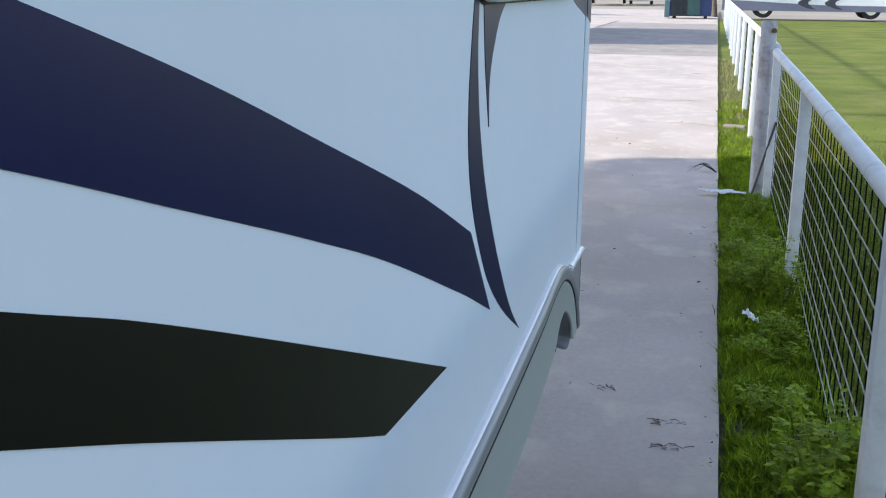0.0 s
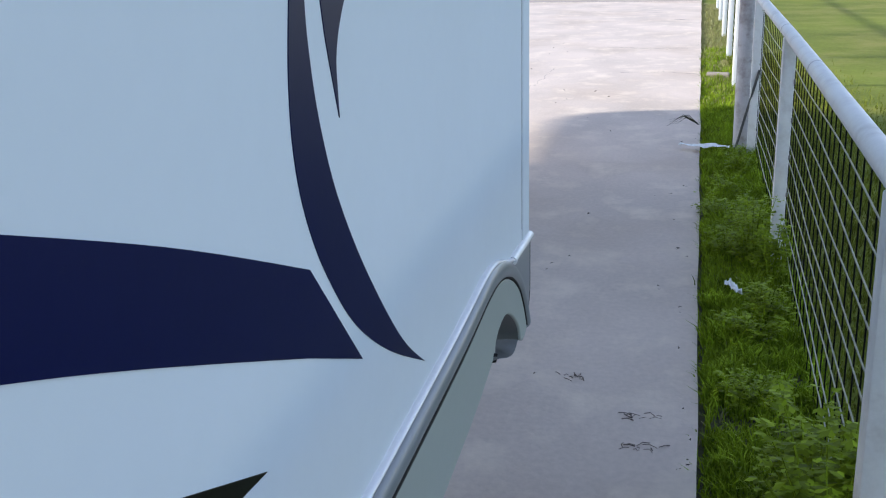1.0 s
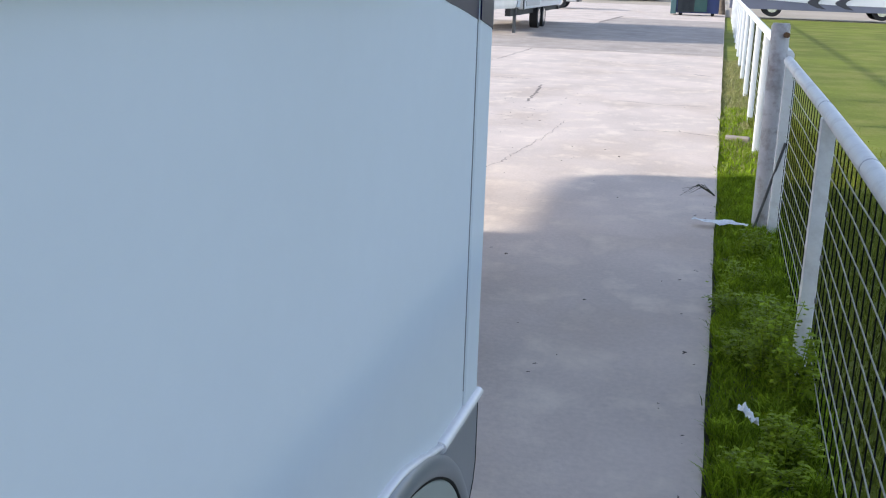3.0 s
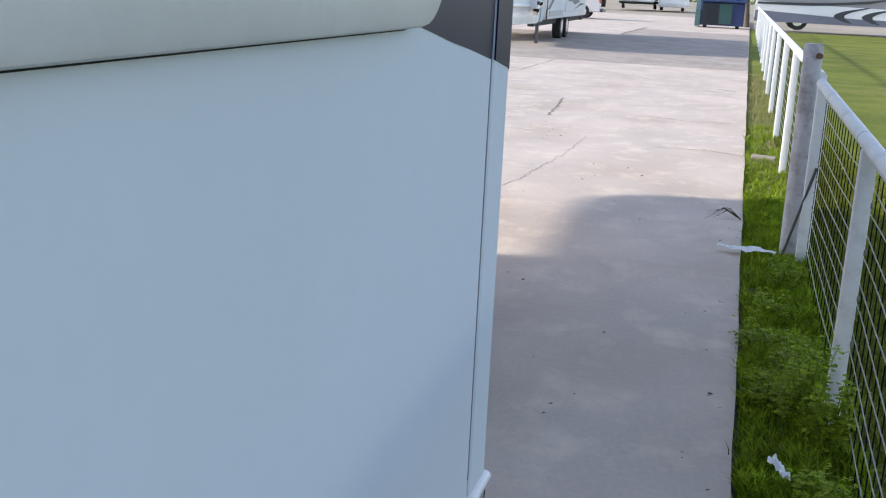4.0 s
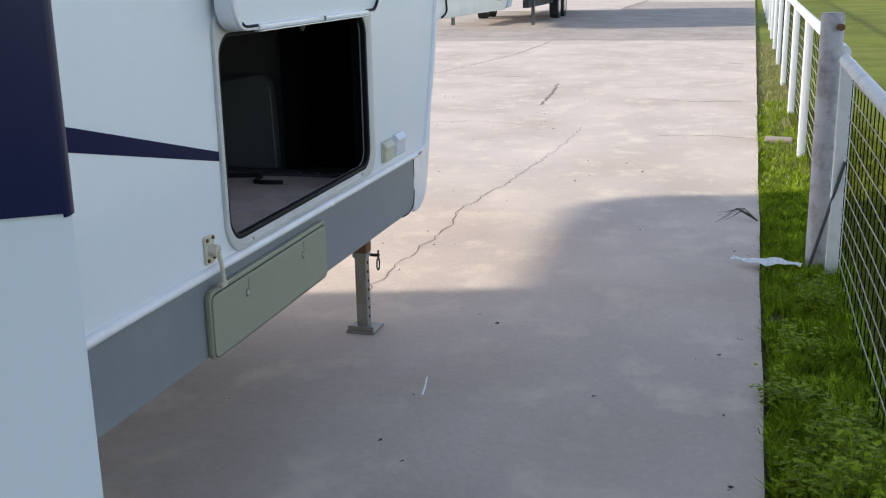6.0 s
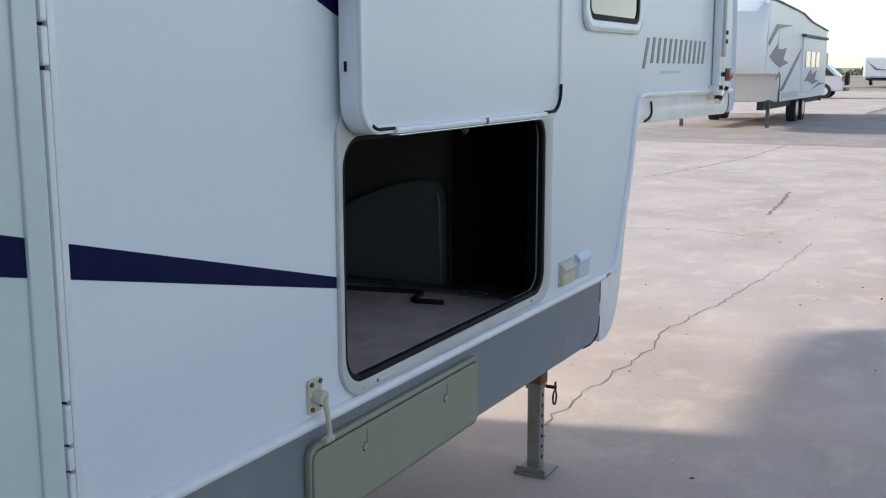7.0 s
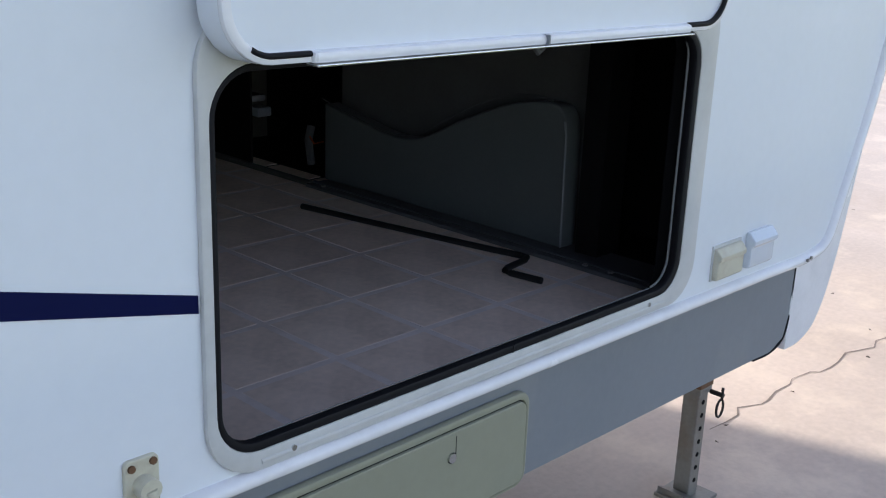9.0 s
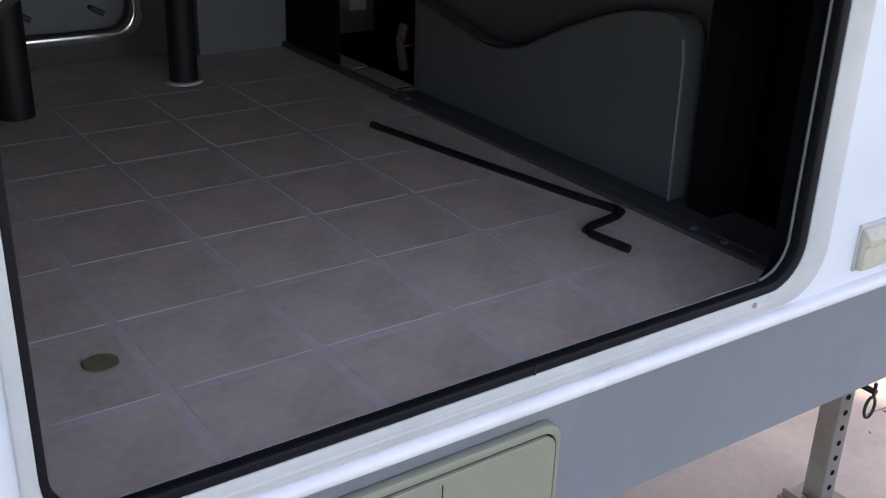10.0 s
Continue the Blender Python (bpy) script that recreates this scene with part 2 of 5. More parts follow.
def box(x0, x1, y0, y1, z0, z1, bevel=0.0, bm=None):
    b = bmesh.new()
    bmesh.ops.create_cube(b, size=1.0, matrix=Matrix.LocRotScale(((x0 + x1) / 2, (y0 + y1) / 2, (z0 + z1) / 2), None, (abs(x1 - x0), abs(y1 - y0), abs(z1 - z0))))
    if bevel:
        bmesh.ops.bevel(b, geom=b.edges[:], offset=bevel, segments=2, affect="EDGES", profile=0.5)
    return join(bm, b)


def join(bm, b):
    if bm is None:
        return b
    me = bpy.data.meshes.new("tmp")
    b.to_mesh(me)
    b.free()
    bm.from_mesh(me)
    bpy.data.meshes.remove(me)
    return bm


def rounded(y0, y1, z0, z1, r, n=6):
    out = []
    for cy, cz, a0 in ((y1 - r, z1 - r, 0), (y0 + r, z1 - r, 90), (y0 + r, z0 + r, 180), (y1 - r, z0 + r, 270)):
        for i in range(n + 1):
            a = radians(a0 + 90 * i / n)
            out.append((cy + r * math.cos(a), cz + r * math.sin(a)))
    return out


AXES = {"x": lambda a, u, v: (a, u, v), "y": lambda a, u, v: (u, a, v), "z": lambda a, u, v: (u, v, a)}


def prism(loops, a, b, axis="x", bevel=0.0, bm=None, segments=2):
    """A flat shape with holes (loops of two coordinates) that reaches from a to b along the axis."""
    if not isinstance(loops[0][0], (tuple, list)):
        loops = [loops]
    put = AXES[axis]
    m = bmesh.new()
    rings, edges = [], []
    for loop in loops:
        vs = [m.verts.new(put(a, u, v)) for u, v in loop]
        rings.append(vs)
        edges += [m.edges.new((vs[i], vs[(i + 1) % len(vs)])) for i in range(len(vs))]
    if len(loops) == 1:
        m.faces.new(rings[0])
    else:
        bmesh.ops.triangle_fill(m, use_beauty=True, use_dissolve=False, edges=edges)
    caps = m.faces[:]
    twin = {}
    for vs, loop in zip(rings, loops):
        for v, (u, w) in zip(vs, loop):
            twin[v] = m.verts.new(put(b, u, w))
    for f in caps:
        m.faces.new([twin[v] for v in reversed(f.verts)])
    for vs in rings:
        for i in range(len(vs)):
            p, q = vs[i], vs[(i + 1) % len(vs)]
            m.faces.new((p, q, twin[q], twin[p]))
    bmesh.ops.recalc_face_normals(m, faces=m.faces[:])
    if bevel:
        caps = set(caps)
        es = [e for e in m.edges if len(e.link_faces) == 2 and e.calc_face_angle(0) > radians(50)]
        bmesh.ops.bevel(m, geom=es, offset=bevel, segments=segments, affect="EDGES", profile=0.5, clamp_overlap=True)
    return join(bm, m)


def tube(path, r, n=10, bm=None, flat=1.0, closed=False):
    """A round bar along a path."""
    m = bmesh.new()
    P = [Vector(p) for p in path]
    rings = []
    for i, p in enumerate(P):
        if closed:
            d = P[(i + 1) % len(P)] - P[i - 1]
        else:
            d = P[min(i + 1, len(P) - 1)] - P[max(i - 1, 0)]
        d.normalize()
        ref = Vector((1, 0, 0)) if abs(d.x) < 0.9 else Vector((0, 0, 1))
        s = d.cross(ref).normalized()
        u = s.cross(d)
        rr = r[i] if isinstance(r, (list, tuple)) else r
        rings.append([m.verts.new(p + s * rr * math.cos(2 * math.pi * k / n) + u * rr * flat * math.sin(2 * math.pi * k / n)) for k in range(n)])
    for i in range(len(rings) - (0 if closed else 1)):
        A, B_ = rings[i], rings[(i + 1) % len(rings)]
        for k in range(n):
            m.faces.new((A[k], A[(k + 1) % n], B_[(k + 1) % n], B_[k]))
    if not closed:
        m.faces.new(rings[0][::-1])
        m.faces.new(rings[-1])
    return join(bm, m)


def cylinder(p, q, r, n=20, bm=None):
    return tube([p, q], r, n, bm)


def sweep(path, profile, bm=None):
    """A profile (steps out along x, and across within the wall's plane) drawn along a path of (y, z) on a wall at x = 0."""
    m = bmesh.new()
    rings = []
    for i, (y, z) in enumerate(path):
        a, b_ = path[max(i - 1, 0)], path[min(i + 1, len(path) - 1)]
        d = Vector((b_[0] - a[0], b_[1] - a[1])).normalized()
        nx = Vector((-d.y, d.x))
        rings.append([m.verts.new((u, y + nx.x * v, z + nx.y * v)) for u, v in profile])
    for A, B_ in zip(rings, rings[1:]):
        for k in range(len(profile)):
            m.faces.new((A[k], A[(k + 1) % len(profile)], B_[(k + 1) % len(profile)], B_[k]))
    m.faces.new(rings[0][::-1])
    m.faces.new(rings[-1])
    return join(bm, m)


def curve(points, n=8):
    """A smooth line (Catmull-Rom) through points of two coordinates."""
    P = [Vector(p) for p in points]
    out = []
    for i in range(len(P) - 1):
        a, b, c, d = P[max(i - 1, 0)], P[i], P[i + 1], P[min(i + 2, len(P) - 1)]
        for k in range(n):
            t = k / n
            out.append(tuple(0.5 * ((2 * b) + (c - a) * t + (2 * a - 5 * b + 4 * c - d) * t * t + (3 * b - a - 3 * c + d) * t ** 3)))
    out.append(tuple(P[-1]))
    return out


def bead(r, rise, base):
    """A half-round profile for sweep, r half wide, that stands rise proud of the wall."""
    return [(base - 0.004, -r), (base - 0.004, r)] + [(base + rise * math.sin(math.pi * k / 8), r * math.cos(math.pi * k / 8)) for k in range(9)]


# ---------------------------------------------------------------- ground
KERB = 0.105, 0.0172                        # the slab's edge: x = a + b y
FENCE = 0.381, 0.0301, 5.4, 0.0085         # to the middle post, and the flatter run beyond it


def edge_x(y):
    return KERB[0] + KERB[1] * y + 0.003 * math.sin(2.3 * y) + 0.002 * math.sin(7.1 * y + 1)


def fence_x(y):
    return FENCE[0] + FENCE[1] * min(y, FENCE[2]) + FENCE[3] * max(y - FENCE[2], 0.0)


b = bmesh.new()
bmesh.ops.create_grid(b, x_segments=4, y_segments=4, size=3000)
bmesh.ops.translate(b, verts=b.verts[:], vec=(0, 0, -0.12))
structure("ground", b, M_DIRT, "pale dry open ground reaching the horizon", "ground", 0)

ys = [-8 + 0.25 * i for i in range(0, 140)] + [27 + 2.0 * i for i in range(0, 25)]
loop = [(edge_x(y), y) for y in ys] + [(-40, ys[-1]), (-40, -8)]
pavement = structure("pavement", prism(loop, 0.0, -0.13, "z"), M_CONCRETE, "worn pale concrete drive with cracks and stains", "pavement", 0)

loop = [(edge_x(y) - 0.02, y) for y in ys if y < 56] + [(60, 55), (60, -8)]
structure("lawn", prism(loop, -0.045, -0.11, "z"), M_LAWN, "mown yellow-green lawn behind the fence", "lawn", 0)
ys2 = [y for y in ys if -2 <= y <= 10.2]
loop = [(edge_x(y) - 0.015, y) for y in ys2] + [(fence_x(y) + 0.14, y) for y in reversed(ys2)]
structure("verge", prism(loop, -0.036, -0.05, "z"), M_SOIL, "dark soil of the verge under the grass", "ground", 0)


def ribbon(points, width, rng, z=0.0015):
    """A ragged thin crack on the slab."""
    b = bmesh.new()
    pts = []
    for (x0, y0), (x1, y1) in zip(points, points[1:]):
        d = math.hypot(x1 - x0, y1 - y0)
        n = max(2, int(d / 0.07))
        for k in range(n):
            t = k / n
            pts.append((x0 + (x1 - x0) * t + rng.uniform(-1, 1) * 0.022, y0 + (y1 - y0) * t + rng.uniform(-1, 1) * 0.03))
    pts.append(points[-1])
    row = []
    for i, (x, y) in enumerate(pts):
        a, c = pts[max(i - 1, 0)], pts[min(i + 1, len(pts) - 1)]
        d = Vector((c[0] - a[0], c[1] - a[1])).normalized()
        w = width * rng.uniform(0.25, 1.0)
        row.append((b.verts.new((x - d.y * w, y + d.x * w, z)), b.verts.new((x + d.y * w, y - d.x * w, z))))
    for (p, q), (r, s) in zip(row, row[1:]):
        b.faces.new((p, q, s, r))
    return b


old = [(edge_x(y) - 0.02, y) for y in (24.6, 30.0, 38.0, 46.4)] + [(-30, 46.4), (-30, 24.6)]
part("slab", prism(old, 0.004, -0.02, "z"), M_OLDCONCRETE, pavement, "older darker concrete slab", 0)
part("slab", prism([(-3.65, 39.2), (-3.35, 50.0), (-12.0, 52.0), (-12.0, 39.2)], 0.005, -0.02, "z"), M_CONCRETE, pavement, "paler concrete slab", 0)
rng = random.Random(5)
CRACKS = [
    ([(-1.61, 7.0), (-1.60, 7.55), (-1.56, 8.2), (-1.54, 8.6), (-1.60, 8.98), (-1.47, 9.7), (-1.42, 10.3), (-1.33, 11.4), (-1.30, 12.6)], 0.0042),
    ([(-1.98, 14.2), (-2.02, 15.2), (-2.12, 16.4)], 0.025),
    ([(-5.4, 16.6), (-4.2, 17.4), (-3.9, 19.0), (-3.6, 21.2), (-3.5, 24.5)], 0.02),
    ([(-3.3, 17.3), (-2.4, 17.2)], 0.018),
    ([(-0.55, 12.2), (-0.1, 12.25), (0.3, 12.1)], 0.012),
    ([(-3.64, 40.6), (-3.50, 44.5), (-3.36, 48.6)], 0.10),
    ([(-1.6, 21.6), (-0.9, 21.4), (-0.1, 21.1)], 0.018),
    ([(0.0, 19.6), (0.25, 19.4)], 0.045),
    ([(-3.2, 12.6), (-2.4, 12.9), (-1.9, 12.7)], 0.010),
    ([(-0.9, 14.9), (-0.3, 14.7), (0.2, 14.75)], 0.014),
]
for pts, w in CRACKS:
    tagged(hang(new("crack", finish("crack", ribbon(pts, w, rng, 0.0015 if pts[0][1] < 24 else 0.0075), M_CRACK, 0)), pavement))

# ---------------------------------------------------------------- the trailer
XS, XM, XF = -0.2816, -1.1703, -3.62        # slide-out wall, side wall, far wall
trailer = thing("fifth_wheel_trailer", (-2.4, 3.0, 0.0), "white fifth-wheel trailer with navy stripes, slide-out and open hatch", "trailer")

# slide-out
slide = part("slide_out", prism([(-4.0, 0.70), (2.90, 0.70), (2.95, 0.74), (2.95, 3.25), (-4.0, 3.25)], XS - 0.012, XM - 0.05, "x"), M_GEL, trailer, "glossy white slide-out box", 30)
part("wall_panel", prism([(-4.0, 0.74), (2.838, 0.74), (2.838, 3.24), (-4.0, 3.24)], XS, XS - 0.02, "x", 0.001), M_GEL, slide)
# corner moulding with a rounded outer edge
prof = [(XS - 0.05, 2.842), (XS + 0.001, 2.842), (XS + 0.0035, 2.846), (XS + 0.0035, 2.938)] + [(XS - 0.0185 + 0.022 * math.cos(radians(a)), 2.938 + 0.022 * math.sin(radians(a))) for a in range(10, 91, 10)] + [(XS - 0.06, 2.960), (XS - 0.06, 2.90)]
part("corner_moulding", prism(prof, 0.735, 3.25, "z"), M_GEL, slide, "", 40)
part("corner_seam", box(XS - 0.004, XS + 0.0008, 2.8387, 2.8408, 0.80, 3.24), M_GREYTRIM, slide)


def decal(name, pts, mat, parent, x, label=""):
    return part(name, prism(pts, x - 0.001, x + 0.0012, "x"), mat, parent, label, 0)


decal("navy_band", curve([(0.05, 1.573), (0.40, 1.482), (0.58, 1.432), (0.77, 1.372), (1.09, 1.268), (1.38, 1.160)]) + curve([(1.44, 1.10), (1.538, 1.002)])
      + curve([(1.36, 1.075), (1.00, 1.212), (0.77, 1.290), (0.53, 1.366), (0.39, 1.410), (0.05, 1.512)]), M_NAVY, slide, XS, "broad navy vinyl band")
decal("black_band", curve([(0.05, 1.466), (0.38, 1.350), (0.52, 1.300), (0.82, 1.182), (1.24, 1.015)]) + curve([(0.96, 1.042), (0.82, 1.100), (0.52, 1.228), (0.37, 1.29), (0.05, 1.42)]), M_BLACKV, slide, XS, "black vinyl band")
decal("swoosh", curve([(1.396, 1.52), (1.368, 1.42), (1.354, 1.34), (1.358, 1.27), (1.383, 1.205), (1.433, 1.135), (1.521, 1.05), (1.656, 0.965), (1.839, 0.876)])[:-1]
      + curve([(1.839, 0.876), (1.742, 0.939), (1.656, 1.012), (1.551, 1.118), (1.476, 1.212), (1.434, 1.292), (1.414, 1.36), (1.408, 1.42), (1.416, 1.52)]), M_NAVY, slide, XS, "curved navy swoosh")
decal("spike", curve([(1.440, 1.50), (1.445, 1.46), (1.457, 1.40), (1.469, 1.36), (1.497, 1.29)]) + curve([(1.495, 1.32), (1.495, 1.35), (1.508, 1.38), (1.533, 1.41), (1.567, 1.44), (1.615, 1.463), (1.695, 1.50)]), M_NAVY, slide, XS, "navy spike")
decal("navy_field", curve([(2.40, 1.473), (2.50, 1.462), (2.63, 1.442), (2.72, 1.430), (2.8375, 1.412)]) + [(2.8375, 2.1), (2.40, 2.1)], M_NAVY, slide, XS, "navy vinyl field")
decal("navy_field", [(2.8425, 1.4115), (2.938, 1.395), (2.938, 2.1), (2.8425, 2.1)], M_NAVY, slide, XS + 0.0040, "navy vinyl field")
cor = [(XS - 0.0185 + 0.0235 * math.cos(radians(a)), 2.938 + 0.0235 * math.sin(radians(a))) for a in range(0, 91, 10)]
part("navy_field", prism(cor + [(XS - 0.06, 2.9615), (XS - 0.06, 2.93)], 1.393, 2.1, "z"), M_NAVY, slide, "navy vinyl field")

# slide-out window
part("window", prism([rounded(1.36, 2.505, 1.466, 2.15, 0.085, 8), rounded(1.43, 2.435, 1.535, 2.08, 0.05, 8)], XS, XS + 0.026, "x", 0.007), M_FRAME, slide, "pale window frame with rounded corners")
part("gasket", prism([rounded(1.357, 2.508, 1.4625, 2.153, 0.088, 8), rounded(1.37, 2.495, 1.476, 2.14, 0.08, 8)], XS, XS + 0.004, "x"), M_GASKET, slide)
part("pane", prism(rounded(1.43, 2.435, 1.535, 2.08, 0.05, 6), XS + 0.002, XS + 0.010, "x"), M_PANE, slide, "reflecting window glass")

# lower edge of the slide-out: moulding, flared panel and hand cup
top_edge = [(-4.0, 0.832)] + curve([(1.6, 0.832), (2.05, 0.838), (2.30, 0.847), (2.42, 0.840), (2.51, 0.820), (2.60, 0.793), (2.68, 0.772)], 5)
inner_edge = [(-4.0, 0.783)] + curve([(1.6, 0.783), (2.05, 0.788), (2.30, 0.802), (2.43, 0.800), (2.52, 0.783), (2.62, 0.748), (2.72, 0.693), (2.79, 0.628), (2.842, 0.560)], 5)
part("moulding", prism(top_edge + [(2.93, 0.755), (2.955, 0.755), (2.955, 0.610), (2.94, 0.585), (2.90, 0.555)] + inner_edge[::-1], XS - 0.03, XS + 0.004, "x"), M_GREYTRIM, slide, "grey lower moulding")
crest = [(-4.0, 0.8075)] + curve([(1.6, 0.8075), (2.05, 0.813), (2.30, 0.8245), (2.43, 0.818), (2.53, 0.798), (2.63, 0.762), (2.735, 0.702), (2.808, 0.633), (2.862, 0.560)], 6)
part("bead", sweep(crest, bead(0.020, 0.016, XS + 0.003)), M_GREYTRIM, slide, "rounded grey bead")
part("bead", sweep([(2.665, 0.775), (2.80, 0.766), (2.95, 0.757)], bead(0.010, 0.011, XS + 0.0035)), M_TRIM, slide, "white corner bead")
part("bead", sweep([(y, z + 0.001) for y, z in top_edge], bead(0.0042, 0.007, XS + 0.0035)), M_TRIM, slide, "white edge bead")
part("shadow_gap", sweep([(y, z + 0.001) for y, z in inner_edge], bead(0.0032, 0.0015, XS + 0.0125)), M_GASKET, slide)
part("corner_edge", sweep([(2.9535, 0.752), (2.9535, 0.62), (2.94, 0.588), (2.905, 0.556)], bead(0.0022, 0.001, XS + 0.004)), M_GASKET, slide)
cup_top = curve([(2.355, 0.662), (2.40, 0.690), (2.45, 0.702), (2.52, 0.700), (2.60, 0.672), (2.68, 0.627), (2.725, 0.590), (2.735, 0.562)], 5)
cup_low = curve([(2.735, 0.562), (2.67, 0.556), (2.58, 0.580), (2.47, 0.622), (2.355, 0.662)], 5)[1:-1]
panel_out = [(y, z - 0.003) for y, z in inner_edge]
bottom = [(2.838, 0.552), (2.81, 0.545), (2.77, 0.546)] + cup_top[::-1] + [(2.22, 0.642), (2.1, 0.632), (1.9, 0.622), (-4.0, 0.618)]
part("flared_panel", prism(panel_out + bottom, XS - 0.05, XS + 0.012, "x", 0.008, None, 3), M_PANEL, slide, "pale grey-green flared lower panel")
b = bmesh.new()
ring0 = cup_top + cup_low
cy, cz = 2.545, 0.628
rings = []
for k in range(8):
    f = 1 - k / 8
    rings.append([b.verts.new((XS + 0.006 - 0.060 * (1 - f ** 2.4), cy + (y - cy) * f, cz + (z - cz) * f)) for y, z in ring0])
for A, C in zip(rings, rings[1:]):
    for k in range(len(A)):
        b.faces.new((A[k], A[(k + 1) % len(A)], C[(k + 1) % len(A)], C[k]))
b.faces.new(rings[-1])
part("hand_cup", b, M_CUP, slide, "dark grey scooped hand hold", 60)
part("slot", prism([(2.40, 0.640), (2.50, 0.600), (2.52, 0.612), (2.43, 0.652)], XS - 0.02, XS - 0.006, "x"), M_SHADEBLACK, slide)
part("lug", prism([(2.41, 0.655), (2.50, 0.618), (2.515, 0.650), (2.45, 0.682)], XS - 0.03, XS - 0.008, "x", 0.004), M_PANEL, slide, "pale plastic lug")
part("panel_back", box(XS - 0.30, XS - 0.14, -4.0, 2.62, 0.60, 0.70), M_CUP, slide)

# side wall with the hatch opening
HATCH_OUT = rounded(4.846, 6.025, 0.808, 1.44, 0.085, 8)
HATCH_CUT = rounded(4.866, 5.968, 0.812, 1.366, 0.060, 6)
wall_front = curve([(6.50, 0.785), (6.60, 0.785), (6.665, 0.815), (6.72, 0.93), (6.81, 1.14), (6.855, 1.30), (6.885, 1.372), (6.95, 1.400)], 4)
outline = [(4.128, 0.785)] + wall_front + [(8.46, 1.390), (8.44, 1.75), (8.33, 2.5), (8.0, 3.2), (7.6, 3.48), (4.128, 3.48)]
side = part("side_wall", prism([outline, HATCH_CUT], XM, XM - 0.045, "x"), M_WALL, trailer, "white fibreglass side wall", 30)
part("rear_wall", prism([(-4.6, 0.62), (3.26, 0.62), (3.26, 3.48), (-4.6, 3.48)], XM, XM - 0.045, "x"), M_WALL, trailer)
part("far_wall", prism([(-4.6, 0.62), (6.7, 0.62), (6.9, 1.30), (8.42, 1.30), (8.30, 2.5), (8.0, 3.2), (7.6, 3.48), (-4.6, 3.48)], XF, XF + 0.045, "x"), M_WALL, trailer)
part("back_wall", box(XF, XM, -4.65, -4.6, 0.55, 3.48), M_WALL, trailer)
part("roof", box(XF, XM, -4.65, 8.0, 3.48, 3.55, 0.02), M_WALL, trailer)
part("underbody", box(XF + 0.05, XM - 0.12, -4.6, 6.55, 0.575, 0.64), M_BLACK, trailer, "dark underbody")
part("front_wall", prism([(6.60, 0.54), (6.68, 0.57), (6.765, 0.75), (6.87, 1.24), (6.93, 1.29), (6.93, 1.33), (6.80, 1.33), (6.6, 0.75)], XM - 0.05, XF + 0.05, "x"), M_WALL, trailer)
part("overhang_floor", prism([(6.93, 1.292), (8.40, 1.278), (8.40, 1.33), (6.93, 1.33)], XM - 0.012, XF + 0.012, "x"), M_TRIM, trailer)

# white lower corner and overhang edge outside the bead
lower = curve([(6.535, 0.545), (6.62, 0.550), (6.70, 0.60), (6.765, 0.75), (6.83, 1.04), (6.875, 1.235), (6.905, 1.285), (6.97, 1.297)], 4) + [(8.36, 1.277), (8.43, 1.295), (8.455, 1.34), (8.46, 1.3895)]
lower += [(6.95, 1.3995)] + [p for p in wall_front[::-1][1:] if p[0] > 6.55] + [(6.535, 0.785)]
part("corner_cap", prism(lower, XM - 0.004, XM - 0.05, "x", 0.003), M_TRIM, trailer, "white moulded corner cap")
part("overhang_seam", sweep(curve([(7.08, 1.372), (7.09, 1.33), (7.06, 1.31), (7.0, 1.30)], 4), bead(0.004, 0.003, XM)), M_GASKET, trailer)

# rounded nose
b = bmesh.new()
rings = []
for z, back in ((1.285, 0.03), (1.32, 0.0), (1.5, 0.0), (1.8, 0.02), (2.3, 0.08), (2.8, 0.22), (3.2, 0.45), (3.48, 0.85)):
    ring = []
    for k in range(25):
        a = math.pi * k / 24
        x = (XM + XF) / 2 + (XM - XF) / 2 * math.copysign(abs(math.cos(a)) ** 0.75, math.cos(a))
        y = 8.44 - back + (0.80 - 0.3 * back) * math.sin(a) ** 0.8
        ring.append(b.verts.new((x, y, z)))
    rings.append(ring)
for A, C in zip(rings, rings[1:]):
    for k in range(24):
        b.faces.new((A[k], A[k + 1], C[k + 1], C[k]))
b.faces.new(rings[0])
b.faces.new(rings[-1])
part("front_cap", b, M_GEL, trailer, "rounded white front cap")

# bead along the wall's lower edge, up the front corner and along the overhang
bead_path = [(4.135, 0.803)] + [(4.135 + 0.2 * k, 0.803 - 0.0016 * k) for k in range(1, 12)] + curve([(6.48, 0.783), (6.58, 0.785), (6.668, 0.812), (6.722, 0.925), (6.812, 1.14), (6.857, 1.30), (6.887, 1.372), (6.95, 1.400), (7.2, 1.401)], 5) + [(8.455, 1.390)]
part("bead", sweep(bead_path, bead(0.0130, 0.017, XM)), M_TRIM, trailer, "white half-round moulding")
for y, z in ((4.145, 0.797), (6.54, 0.786), (6.558, 0.789)):
    part("screw", cylinder((XM + 0.018, y, z), (XM + 0.0225, y, z), 0.0045, 8), M_STEEL, trailer)

# entry door at the other side of the hinge, with its step recess
door = part("entry_door", prism([(3.30, 0.775), (4.104, 0.775), (4.104, 2.75), (3.30, 2.75)], XM + 0.006, XM - 0.04, "x", 0.003), M_DOOR, trailer, "off-white entry door")
part("door_edge", box(XM, XM + 0.012, 4.062, 4.104, 0.775, 2.75, 0.003), M_DOOR, door)
part("door_gap", box(XM - 0.03, XM - 0.006, 4.104, 4.13, 0.775, 2.8), M_GASKET, door)
part("stripe", prism([(3.30, 1.462), (4.061, 1.274), (4.061, 1.218), (3.30, 1.375)], XM + 0.0055, XM + 0.0075, "x"), M_NAVY, door, "navy stripe")
